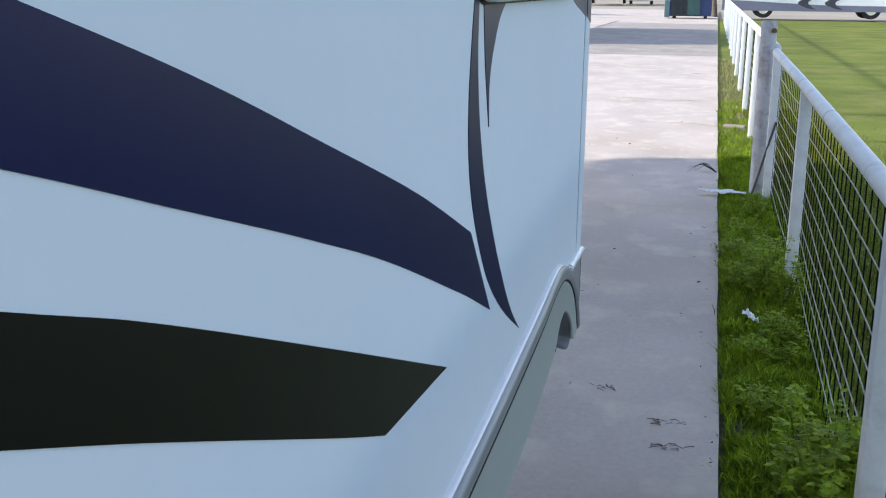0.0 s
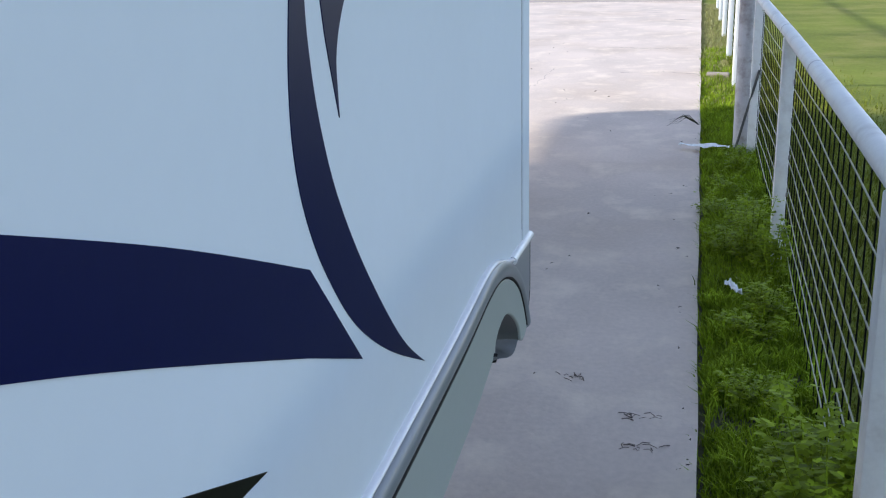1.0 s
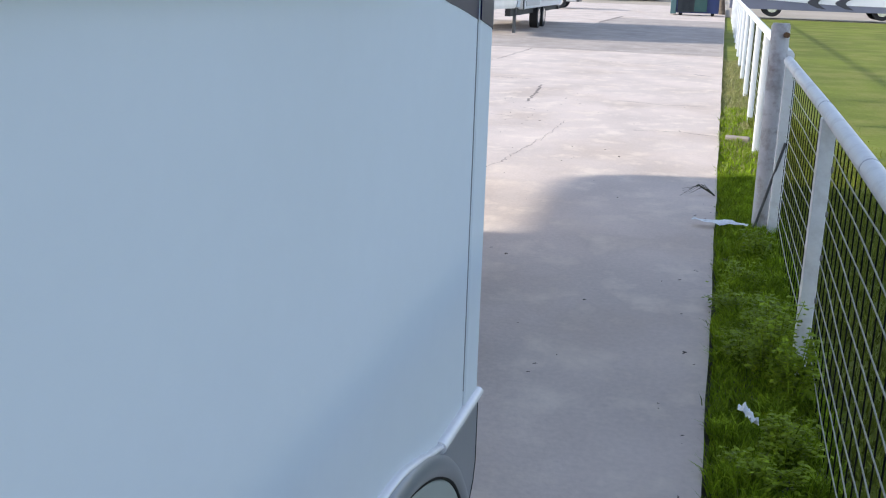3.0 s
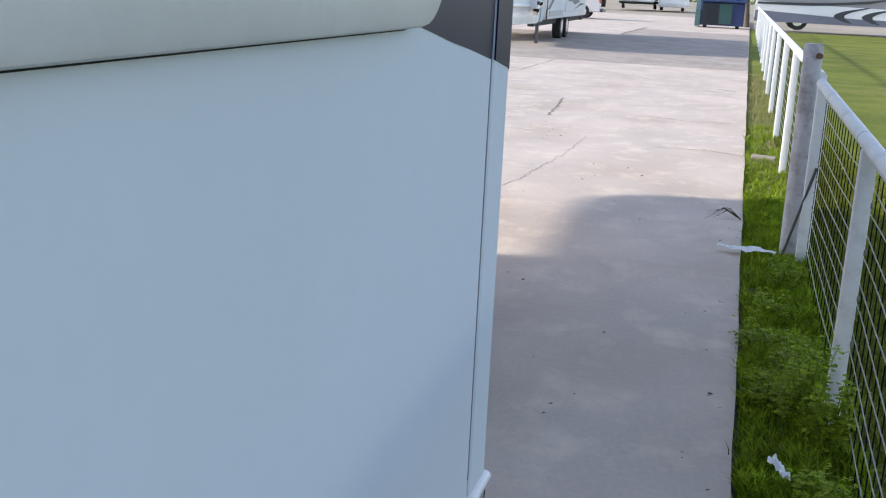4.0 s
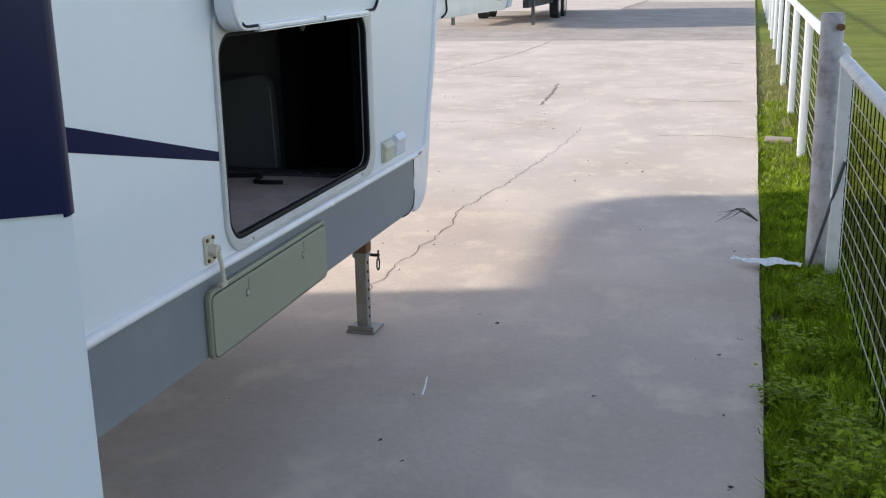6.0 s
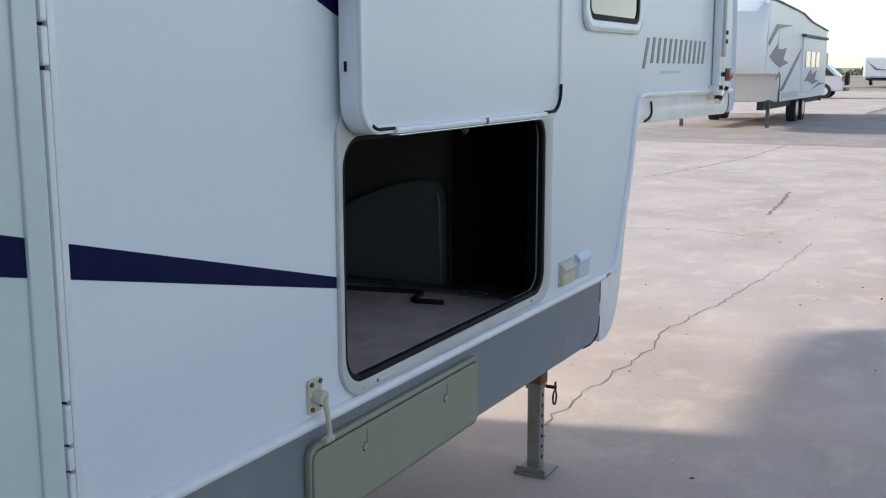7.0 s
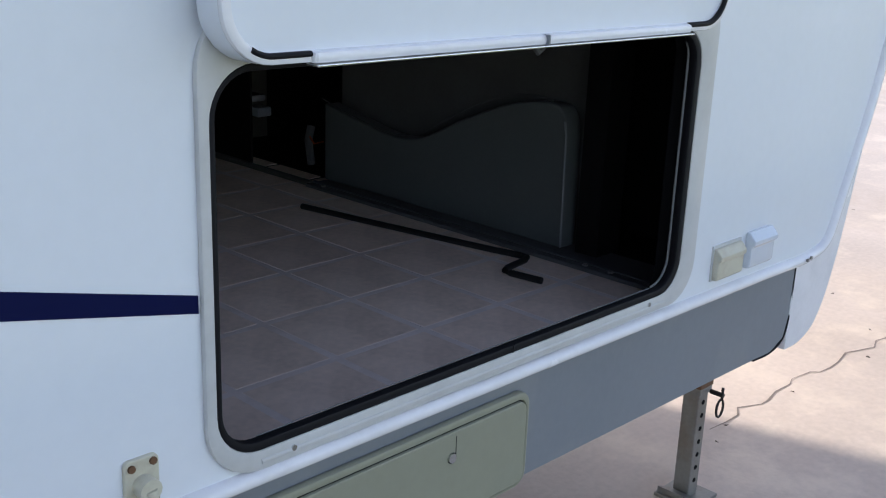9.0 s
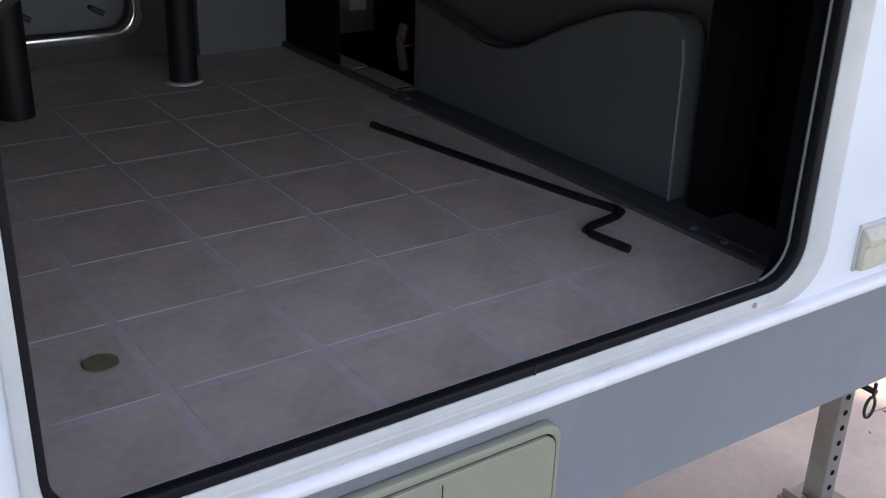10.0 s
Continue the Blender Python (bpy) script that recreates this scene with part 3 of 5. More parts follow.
for z0, z1 in ((0.795, 0.915), (0.92, 0.955), (0.96, 1.02), (1.025, 1.50), (1.505, 1.56), (1.565, 2.2)):
    part("hinge", box(XM - 0.006, XM + 0.011, 4.110, 4.1225, z0, z1, 0.004), M_TRIM, door, "white hinge leaf")
part("door_header", box(XM, XM - 0.045, 3.26, 4.128, 2.76, 3.48), M_WALL, trailer)

part("stripe", prism([(4.1285, 1.2570), (4.1285, 1.2035), (4.844, 1.056), (4.844, 1.080)], XM - 0.001, XM + 0.0013, "x"), M_NAVY, side, "tapering navy stripe")
part("stripe", prism([(4.45, 1.98), (4.45, 1.76), (4.862, 1.605), (4.96, 1.59), (4.96, 1.70)], XM - 0.001, XM + 0.0013, "x"), M_NAVY, side, "navy stripe")
part("wall_seam", box(XM - 0.002, XM + 0.004, 4.1285, 4.142, 0.79, 3.4, 0.002), M_TRIM, side)

# grey skirt below the bead
skirt = part("lower_skirt", prism([(2.9, 0.605), (6.38, 0.562), (6.46, 0.560), (6.518, 0.583), (6.534, 0.635), (6.534, 0.800), (2.9, 0.800)], XM - 0.006, XM - 0.03, "x"), M_SKIRT, trailer, "grey metal skirt")
part("skirt_edge", sweep(curve([(6.38, 0.560), (6.46, 0.558), (6.52, 0.58), (6.538, 0.635), (6.538, 0.70), (6.538, 0.765)], 4), bead(0.0035, 0.004, XM - 0.008)), M_GASKET, skirt, "black edge strip")
part("lip", prism([(2.9, 0.605), (6.38, 0.562), (6.38, 0.575), (2.9, 0.618)], XM - 0.12, XM - 0.031, "x"), M_SKIRT, skirt)
# flat patch on the skirt paints the darkness of the step recess
part("recess_shade", prism(rounded(3.45, 4.045, 0.602, 0.745, 0.02, 4), XM - 0.0055, XM - 0.002, "x"), M_SHADEBLACK, skirt, "flat shade-black patch for the folded-step recess")

# access lid on the skirt
lid = part("access_lid", prism(rounded(4.732, 5.500, 0.578, 0.738, 0.02, 5), XM - 0.005, XM + 0.012, "x", 0.002), M_LID, trailer, "aged pale green-grey access lid")
part("lid_frame", prism([rounded(4.721, 5.511, 0.570, 0.7545, 0.028, 5), rounded(4.7295, 5.5025, 0.5755, 0.7405, 0.0225, 5)], XM - 0.006, XM + 0.010, "x", 0.004), M_LID, lid, "moulded rim round the lid")
part("seam", prism([rounded(4.7300, 5.5020, 0.5760, 0.7400, 0.022, 5), rounded(4.7330, 5.4990, 0.5790, 0.7370, 0.019, 5)], XM - 0.005, XM + 0.006, "x"), M_GASKET, lid)
for y in (4.926, 5.309):
    lock = part("lock", cylinder((XM + 0.010, y, 0.692), (XM + 0.016, y, 0.692), 0.0085, 16), M_CHROME, lid, "small chrome lock")
    part("lock_surround", cylinder((XM + 0.010, y + 0.0015, 0.691), (XM + 0.0127, y + 0.0015, 0.691), 0.0102, 16), M_GASKET, lock)
    part("latch_slot", box(XM + 0.011, XM + 0.0124, y + 0.0095, y + 0.0112, 0.692, 0.728), M_GASKET, lid)

# hatch frame, gasket, raised hatch door
frame_ = part("hatch_frame", prism([HATCH_OUT, rounded(4.863, 5.969, 0.8385, 1.363, 0.068, 8)], XM - 0.002, XM + 0.010, "x", 0.004), M_FRAME, trailer, "pale hatch frame with rounded corners")
part("jamb", prism([rounded(4.8655, 5.9685, 0.8115, 1.3665, 0.0605, 6), rounded(4.869, 5.965, 0.815, 1.363, 0.057, 6)], XM - 0.004, XM - 0.047, "x"), M_SHADEBLACK, frame_, "dark inner jamb")
part("gasket", prism([rounded(4.862, 5.970, 0.8375, 1.364, 0.069, 8), rounded(4.8715, 5.951, 0.8525, 1.353, 0.056, 8)], XM - 0.009, XM + 0.009, "x", 0.004), M_GASKET, frame_, "black rubber gasket")
lip_rng = random.Random(3)
lip_path = [(5.938, 1.338), (5.947, 1.322), (5.9502, 1.30), (5.9502, 1.15), (5.9502, 0.913)] + [(5.895 + 0.0552 * math.cos(radians(a)), 0.9085 - 0.0552 * math.sin(radians(a))) for a in range(10, 91, 10)]
part("gasket_lip", tube([(XM - 0.010, y, z) for y, z in lip_path], 0.0024, 6), M_LIP, frame_, "thin grey lip")
part("gasket_lip", tube([(XM - 0.008, 5.89 - 0.0245 * k, 0.8529 + 0.0013 * lip_rng.uniform(-1, 1)) for k in range(40)], 0.0008, 5), M_LIP, frame_, "thin ragged rubber edge")
for y, z in ((4.985, 0.8245), (5.866, 0.8285)):
    part("screw", cylinder((XM + 0.008, y, z), (XM + 0.0125, y, z), 0.0045, 10), M_CHROME, frame_)
hd_out = rounded(4.842, 5.940, 1.368, 1.96, 0.07, 8)
hatch = part("hatch_door", prism(hd_out, XM + 0.016, XM + 0.062, "x", 0.006), M_WALL, trailer, "white hatch door folded up flat")
part("rim", prism([hd_out, rounded(4.856, 5.926, 1.382, 1.946, 0.058, 8)], XM + 0.060, XM + 0.070, "x", 0.003), M_TRIM, hatch, "white door rim")
arc = lambda cy, cz, r, a0, a1: [(cy + r * math.cos(radians(a0 + (a1 - a0) * k / 8)), cz + r * math.sin(radians(a0 + (a1 - a0) * k / 8))) for k in range(9)]
part("gasket", sweep(arc(4.9140, 1.440, 0.0615, 238, 270) + [(4.968, 1.3785)], bead(0.0036, 0.004, XM + 0.0695)), M_GASKET, hatch, "black rubber strip")
part("gasket", sweep([(5.81, 1.3795)] + arc(5.868, 1.440, 0.0605, 270, 360) + [(5.9285, 1.445), (5.9285, 1.456)], bead(0.0044, 0.004, XM + 0.0695)), M_GASKET, hatch, "black rubber strip")
part("gutter", box(XM + 0.058, XM + 0.078, 4.968, 5.81, 1.3665, 1.3815, 0.005), M_TRIM, hatch, "aluminium hinge rail")
part("gutter", box(XM + 0.060, XM + 0.083, 4.968, 5.81, 1.3635, 1.3665, 0.001), M_CHROME, hatch)
part("rail_joint", box(XM + 0.070, XM + 0.0835, 5.4055, 5.4085, 1.368, 1.3822), M_GREYTRIM, hatch)
part("catch_hole", box(XM + 0.030, XM + 0.036, 4.840, 4.843, 1.495, 1.515), M_GASKET, hatch)
part("hook", tube([(XM - 0.05, 5.53, 1.39), (XM - 0.05, 5.53, 1.35), (XM - 0.05, 5.545, 1.335), (XM - 0.05, 5.56, 1.345)], 0.006, 8), M_CUP, hatch)

# hold-back latch, covers and plate on the wall
latch = part("holdback_latch", prism(rounded(4.728, 4.776, 0.818, 0.890, 0.008, 4), XM - 0.001, XM + 0.007, "x", 0.002), M_IVORY, trailer, "ivory hold-back latch with rust")
part("knob", cylinder((XM + 0.005, 4.752, 0.853), (XM + 0.028, 4.752, 0.853), 0.015, 16), M_IVORY, latch)
part("arm", tube([(XM + 0.026, 4.752, 0.853), (XM + 0.030, 4.756, 0.825), (XM + 0.032, 4.760, 0.79), (XM + 0.032, 4.760, 0.768)], [0.008, 0.0055, 0.0055, 0.008], 10), M_IVORY, latch)
part("arm_foot", box(XM + 0.020, XM + 0.036, 4.745, 4.777, 0.757, 0.772, 0.004), M_IVORY, latch)
for y, z in ((4.737, 0.880), (4.767, 0.882), (4.737, 0.829), (4.768, 0.832)):
    part("screw", cylinder((XM + 0.005, y, z), (XM + 0.0105, y, z), 0.0052, 8), M_RUST, latch)
cover = part("outlet_cover", prism([(0, 0.815), (0.014, 0.815), (0.017, 0.820), (0.017, 0.857), (0.023, 0.861), (0.023, 0.870), (0.010, 0.886), (0, 0.886)], 6.113, 6.221, "y", 0.003), M_IVORY, trailer, "ivory flip-lid outlet cover")
cover.location = (XM, 0, 0.008)
part("back_plate", box(0, 0.004, 6.109, 6.225, 0.813, 0.892), M_FRAME, cover)
cover2 = part("outlet_cover", prism([(0, 0.818), (0.014, 0.818), (0.018, 0.826), (0.018, 0.868), (0.026, 0.873), (0.026, 0.883), (0.010, 0.901), (0, 0.901)], 6.250, 6.356, "y", 0.004), M_CLEAR, trailer, "milky flip-lid outlet cover")
cover2.location = (XM, 0, 0.005)
plate = part("catch_plate", prism(rounded(4.148, 4.178, 0.812, 0.845, 0.005, 3), XM, XM + 0.004, "x", 0.001), M_IVORY, trailer, "small rusted catch plate")
part("screw", cylinder((XM + 0.003, 4.158, 0.834), (XM + 0.009, 4.158, 0.834), 0.006, 8), M_RUST, plate)

# bedroom window, name bars, awning arm, marker lamp on the front wall
part("window", prism([rounded(6.275, 6.895, 1.618, 2.25, 0.07, 8), rounded(6.315, 6.855, 1.655, 2.21, 0.045, 8)], XM, XM + 0.016, "x", 0.006), M_TRIM, side, "window with white frame")
part("window_pane", prism(rounded(6.315, 6.855, 1.655, 2.21, 0.045, 6), XM + 0.002, XM + 0.008, "x"), M_WINDOW, side, "dark window glass")
part("window_gasket", prism([rounded(6.315, 6.855, 1.655, 2.21, 0.045, 8), rounded(6.333, 6.837, 1.673, 2.192, 0.035, 8)], XM + 0.006, XM + 0.012, "x"), M_GASKET, side)
for i in range(12):
    y = 6.985 + i * 0.0795
    lean, hgt = (0.045, 0.115) if i == 0 else (0.018, 0.098)
    z0 = 1.518 - (0.02 if i == 0 else 0)
    part("name_bar", prism([(y - lean, z0), (y - lean + 0.034, z0), (y + 0.046, z0 + hgt), (y + 0.012, z0 + hgt)], XM, XM + 0.0015, "x"), M_TR2GREY, side, "grey name lettering as bars")
part("name_bar", prism([(7.20, 1.478), (7.50, 1.478), (7.50, 1.489), (7.20, 1.489)], XM, XM + 0.0012, "x"), M_FRAME, side)
arm = part("awning_arm", box(XM + 0.004, XM + 0.040, 8.04, 8.10, 1.40, 3.3, 0.006), M_TRIM, trailer, "white folded awning arm")
part("inner_arm", box(XM + 0.036, XM + 0.056, 8.055, 8.085, 1.55, 3.2, 0.004), M_FRAME, arm)
part("bracket", box(XM, XM + 0.048, 7.99, 8.16, 1.375, 1.42, 0.006), M_TRIM, arm)
part("bracket", prism([(8.0, 1.36), (8.03, 1.335), (8.16, 1.40), (8.13, 1.42)], XM + 0.02, XM + 0.05, "x", 0.004), M_CHROME, arm)
for y, z in ((8.01, 1.41), (8.01, 1.365), (8.13, 1.405), (8.075, 1.47), (8.075, 1.62), (8.075, 1.66)):
    part("bolt", cylinder((XM + 0.03, y, z), (XM + 0.062, y, z), 0.010, 8), M_BLACK, arm)
part("wall_rail", box(XM, XM + 0.018, 8.20, 8.225, 1.42, 3.3, 0.004), M_TRIM, trailer)
lamp = part("marker_lamp", box(XM, XM + 0.022, 8.335, 8.415, 1.445, 1.490, 0.008), M_AMBER, trailer, "amber marker lamp")
part("lamp_base", box(XM, XM + 0.010, 8.325, 8.425, 1.437, 1.498, 0.004), M_CUP, lamp)

# landing leg
leg = part("landing_leg", box(-1.458, -1.408, 6.563, 6.613, 0.012, 0.47, 0.004), M_STEEL, trailer, "square steel landing leg")
part("outer_tube", box(-1.466, -1.400, 6.555, 6.621, 0.348, 0.62, 0.004), M_RUST, leg, "rusty outer tube")
part("collar", box(-1.464, -1.402, 6.557, 6.619, 0.328, 0.350, 0.003), M_STEEL, leg)
# flat near-black discs paint the dark of the pin holes
for k in range(7):
    part("pin_hole", cylinder((-1.4085, 6.588, 0.062 + 0.040 * k), (-1.4065, 6.588, 0.062 + 0.040 * k), 0.0070, 10), M_SHADEBLACK, leg)
part("foot_plate", prism([(-1.494, 6.525), (-1.366, 6.525), (-1.366, 6.655), (-1.494, 6.655)], 0.001, 0.012, "z", 0.002), M_STEEL, leg, "flat steel foot")
part("foot_gusset", prism([(-1.489, 6.535), (-1.374, 6.535), (-1.394, 6.555), (-1.469, 6.555)], 0.011, 0.03, "z"), M_STEEL, leg)
part("pull_pin", tube([(-1.402, 6.612, 0.330), (-1.362, 6.612, 0.330)], 0.007, 8), M_BLACK, leg)
part("pin_clip", tube([(-1.366, 6.612, 0.315), (-1.366, 6.612, 0.352)], 0.004, 6), M_BLACK, leg)
ringp = [(-1.366, 6.606 + 0.018 * math.cos(2 * math.pi * k / 14), 0.293 + 0.026 * math.sin(2 * math.pi * k / 14)) for k in range(14)]
part("pin_ring", tube(ringp, 0.0035, 6, None, 1.0, True), M_BLACK, leg)
leg2 = part("landing_leg", box(-3.37, -3.31, 6.585, 6.645, 0.012, 0.55, 0.004), M_STEEL, trailer, "square steel landing leg")
part("foot_plate", box(-3.40, -3.28, 6.55, 6.68, 0.001, 0.012), M_STEEL, leg2)
for x in (XM - 0.32, XF + 0.08):
    for y in (0.2, 1.1):
        whl = part("wheel", cylinder((x, y, 0.37), (x + 0.22, y, 0.37), 0.37, 28), M_TYRE, trailer)
        part("rim", cylinder((x + 0.2, y, 0.37), (x + 0.225, y, 0.37), 0.2, 20), M_CHROME, whl)

# ---------------------------------------------------------------- inside the storage compartment
FZ = 0.768
part("gasket_joint", box(XM + 0.002, XM + 0.0098, 5.4555, 5.4575, 0.838, 0.8515), M_BLACK, frame_)
part("frame_ridge", sweep([(4.93, 0.8215), (5.30, 0.8215), (5.92, 0.8215)], bead(0.004, 0.0022, XM + 0.010)), M_FRAME, frame_)
# bay ceiling and walls coloured near-black to hold the dimness inside
bay = part("storage_bay", box(-3.262, XM - 0.05, 4.261, 7.167, 1.498, 1.532), M_SHADEBLACK, trailer, "storage bay with shade-black walls")
part("bay_wall", box(-3.262, XM - 0.046, 4.261, 4.293, 0.669, 1.498), M_SHADEBLACK, bay)
part("bay_wall", prism([(6.463, 0.669), (6.629, 0.732), (6.629, 1.498), (6.463, 1.498)], -3.262, XM - 0.06, "x"), M_SHADEBLACK, bay)
# back panels hold the bay's dimness in their colours
part("far_lining", prism([[(4.293, 0.711), (6.805, 0.711), (6.805, 1.498), (4.293, 1.498)], rounded(4.59, 5.67, 0.846, 1.388, 0.06, 6)], -3.214, -3.252, "x"), M_DIMBEIGE, bay, "shade-dimmed beige inner wall")
part("far_panel", box(-3.16, -3.133, 5.835, 6.110, FZ, 1.477, 0.003), M_DIMWHITE, bay, "shade-dimmed white inner panel")
part("panel_edge", box(-3.16, -2.824, 6.110, 6.118, FZ + 0.012, 1.477), M_SHADEBLACK, bay)
part("far_hatch", prism(rounded(4.568, 5.686, 0.829, 1.411, 0.06, 6), -3.274, -3.317, "x"), M_DIMWHITE, bay, "shade-dimmed white inside face of the far hatch")
part("far_hatch_rim", prism([rounded(4.556, 5.703, 0.821, 1.422, 0.075, 8), rounded(4.59, 5.675, 0.846, 1.388, 0.055, 8)], -3.214, -3.199, "x", 0.004), M_CHROME, bay, "bright rounded rim")
for y in (5.379, 5.576):
    part("cam_latch", tube([(-3.262, y, 0.906), (-3.246, y, 0.906), (-3.241, y + 0.03, 0.889)], 0.008, 8), M_CUP, bay)
floor_ = part("bay_floor", box(-3.214, XM - 0.016, 4.293, 6.152, FZ - 0.04, FZ - 0.0006), M_GROUT, trailer, "pale joints between tiles")
part("bay_wall", box(-3.214, XM - 0.05, 6.152, 6.463, FZ - 0.04, FZ - 0.003), M_SHADEBLACK, bay)
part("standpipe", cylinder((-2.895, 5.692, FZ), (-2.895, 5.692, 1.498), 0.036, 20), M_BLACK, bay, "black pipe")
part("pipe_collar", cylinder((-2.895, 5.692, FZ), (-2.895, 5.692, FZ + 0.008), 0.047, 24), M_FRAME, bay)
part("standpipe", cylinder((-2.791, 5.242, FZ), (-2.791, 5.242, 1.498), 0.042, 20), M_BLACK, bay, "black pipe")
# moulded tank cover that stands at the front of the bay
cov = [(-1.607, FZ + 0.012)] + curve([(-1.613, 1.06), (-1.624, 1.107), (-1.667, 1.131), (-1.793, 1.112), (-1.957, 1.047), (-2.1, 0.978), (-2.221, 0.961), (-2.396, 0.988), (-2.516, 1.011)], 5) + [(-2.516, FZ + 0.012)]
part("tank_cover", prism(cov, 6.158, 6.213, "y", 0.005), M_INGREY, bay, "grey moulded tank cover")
part("cover_edge", tube([(-1.607, 6.154, FZ + 0.015), (-1.613, 6.154, 1.06), (-1.619, 6.154, 1.093)], 0.003, 6), M_DIMWHITE, bay)
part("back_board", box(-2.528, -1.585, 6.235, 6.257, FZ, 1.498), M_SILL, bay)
part("post", box(-1.573, -1.508, 6.169, 6.257, FZ, 1.498), M_SHADEBLACK, bay)
part("wire", tube([(x, 6.147, z) for x, z in curve([(-1.65, 1.138), (-1.727, 1.146), (-1.837, 1.12), (-1.969, 1.06), (-2.1, 0.99), (-2.221, 0.972), (-2.396, 0.999), (-2.516, 1.027)], 5)], 0.0018, 6), M_CUP, bay, "thin dark wire")
part("sill", box(-2.516, XM - 0.075, 6.084, 6.235, FZ - 0.001, FZ + 0.01, 0.003), M_SILL, bay, "dark grey sill")
part("sill_track", box(-2.516, XM - 0.09, 6.109, 6.122, FZ + 0.01, FZ + 0.014, 0.001), M_CUP, bay)
part("sill_lip", box(-3.133, -2.511, 6.092, 6.109, FZ, FZ + 0.016, 0.003), M_DIMBEIGE, bay)
for x in (-1.416, -1.489, -2.451):
    part("bolt", cylinder((x, 6.1, FZ + 0.008), (x, 6.1, FZ + 0.0135), 0.007, 10), M_STEEL, bay)
part("valve", tube([(-2.648, 6.213, 0.796), (-2.648, 6.202, 0.873), (-2.648, 6.213, 0.917)], 0.013, 8), M_SILL, bay)
part("valve", box(-3.0, -2.912, 6.18, 6.235, 0.956, 0.978, 0.005), M_DIMWHITE, bay, "pale plastic fitting")
part("valve", box(-2.945, -2.879, 6.18, 6.235, 0.911, 0.941, 0.005), M_DIMWHITE, bay, "pale plastic fitting")
part("wire", tube([(-2.626, 6.19, 0.889), (-2.593, 6.18, 0.873), (-2.561, 6.19, 0.884)], 0.0025, 6), M_AMBER, bay, "thin red wire")
plug = part("floor_plug", cylinder((-1.587, 5.045, FZ - 0.002), (-1.587, 5.045, FZ + 0.003), 0.024, 24), M_PLUG, floor_, "olive floor plug")
# tiles
TX, TY, TP = -1.463, 5.096, 0.2235
HALF = TP / 2 - 0.0092
tile_me = finish("tile", prism([(-HALF, -HALF), (HALF, -HALF), (HALF, HALF), (-HALF, HALF)], -0.006, 0.0, "z", 0.0003), M_TILE)
for i in range(-1, 9):
    for j in range(-4, 6):
        x0, y0 = TX + TP / 2 - i * TP, TY + TP / 2 + j * TP
        if x0 - HALF < -3.214 or y0 - HALF < 4.293 or y0 > 6.15:
            continue
        hi = min(x0 + HALF, XM - 0.0165)
        ob = new("tile", tile_me)
        ob.location = ((hi + x0 - HALF) / 2, y0, FZ)
        ob.scale = ((hi - x0 + HALF) / (2 * HALF), 1, 1)
        ob.parent = floor_

solo("crank_handle", tube([(-2.320, 5.917, FZ + 0.008), (-2.07, 5.961, FZ + 0.008), (-1.90, 5.993, FZ + 0.008), (-1.712, 6.029, FZ + 0.008), (-1.640, 6.047, FZ + 0.008), (-1.622, 6.046, FZ + 0.008), (-1.612, 6.027, FZ + 0.008), (-1.598, 5.946, FZ + 0.008), (-1.590, 5.930, FZ + 0.008), (-1.570, 5.925, FZ + 0.008), (-1.487, 5.937, FZ + 0.008)], 0.0080, 10), M_BLACK, (-1.74, 6.06, FZ), "black bent crank rod lying on the tiled bay floor", "crank")

# ---------------------------------------------------------------- fence
pipe_fence = thing("pipe_fence", (fence_x(5), 5, 0), "weathered white pipe fence with wire mesh panels", "fence")


def rail_z(y):
    return 1.0556 - 0.0057 * min(y, 5.4) + 0.0125 * max(y - 5.4, 0.0)


rail_ys = [-3.0 + 0.4 * k for k in range(28)]
part("top_rail", tube([(fence_x(y), y, rail_z(y)) for y in rail_ys], 0.0285, 16), M_PAINT, pipe_fence, "white pipe top rail")
for y in (5.54, 4.05, 1.2):
    part("sleeve", tube([(fence_x(y - 0.005), y - 0.005, rail_z(y)), (fence_x(y + 0.005), y + 0.005, rail_z(y))], 0.0294, 16), M_OLDPAINT, pipe_fence)
for y in (5.37, 2.35, -0.67):
    part("post", box(fence_x(y) - 0.028, fence_x(y) + 0.028, y - 0.032, y + 0.032, -0.09, rail_z(y) - 0.015, 0.006), M_PAINT, pipe_fence, "white square post")
    for z in (0.30, 0.47, 0.64, 0.81):
        part("staple", box(fence_x(y) + 0.024, fence_x(y) + 0.034, y - 0.037, y - 0.031, z, z + 0.022, 0.002), M_STEEL, pipe_fence)
part("end_post", tube([(0.522, 8.05, -0.09), (0.520, 8.05, 0.6), (0.516, 8.05, 1.25)], 0.056, 20), M_OLDPAINT, pipe_fence, "tall weathered steel end post")
part("post_cap", cylinder((0.516, 8.05, 1.24), (0.516, 8.05, 1.262), 0.051, 20), M_OLDPAINT, pipe_fence)
part("post_bolt", cylinder((0.545, 8.01, 1.195), (0.552, 7.97, 1.195), 0.017, 10), M_RUST, pipe_fence)
part("post", box(0.556, 0.622, 7.90, 7.965, -0.09, 1.045, 0.005), M_PAINT, pipe_fence, "white square post")
part("brace", tube([(0.472, 7.955, -0.03), (0.606, 7.885, 0.56)], 0.009, 8), M_CUP, pipe_fence, "thin grey brace")
zs = [0.958 - 0.0875 * k for k in range(11)]
for z in zs:
    part("wire", tube([(fence_x(y) + 0.036 + 0.004 * math.sin(3 * y + z * 40), y, z + 0.006 * math.sin(1.7 * y + 9 * z)) for y in [-1 + 0.17 * k for k in range(53)]], 0.0026, 5), M_WIRE, pipe_fence, "", 60)
stay = tube([(0, 0, -0.04), (0, 0, 0.975)], 0.0025, 5)
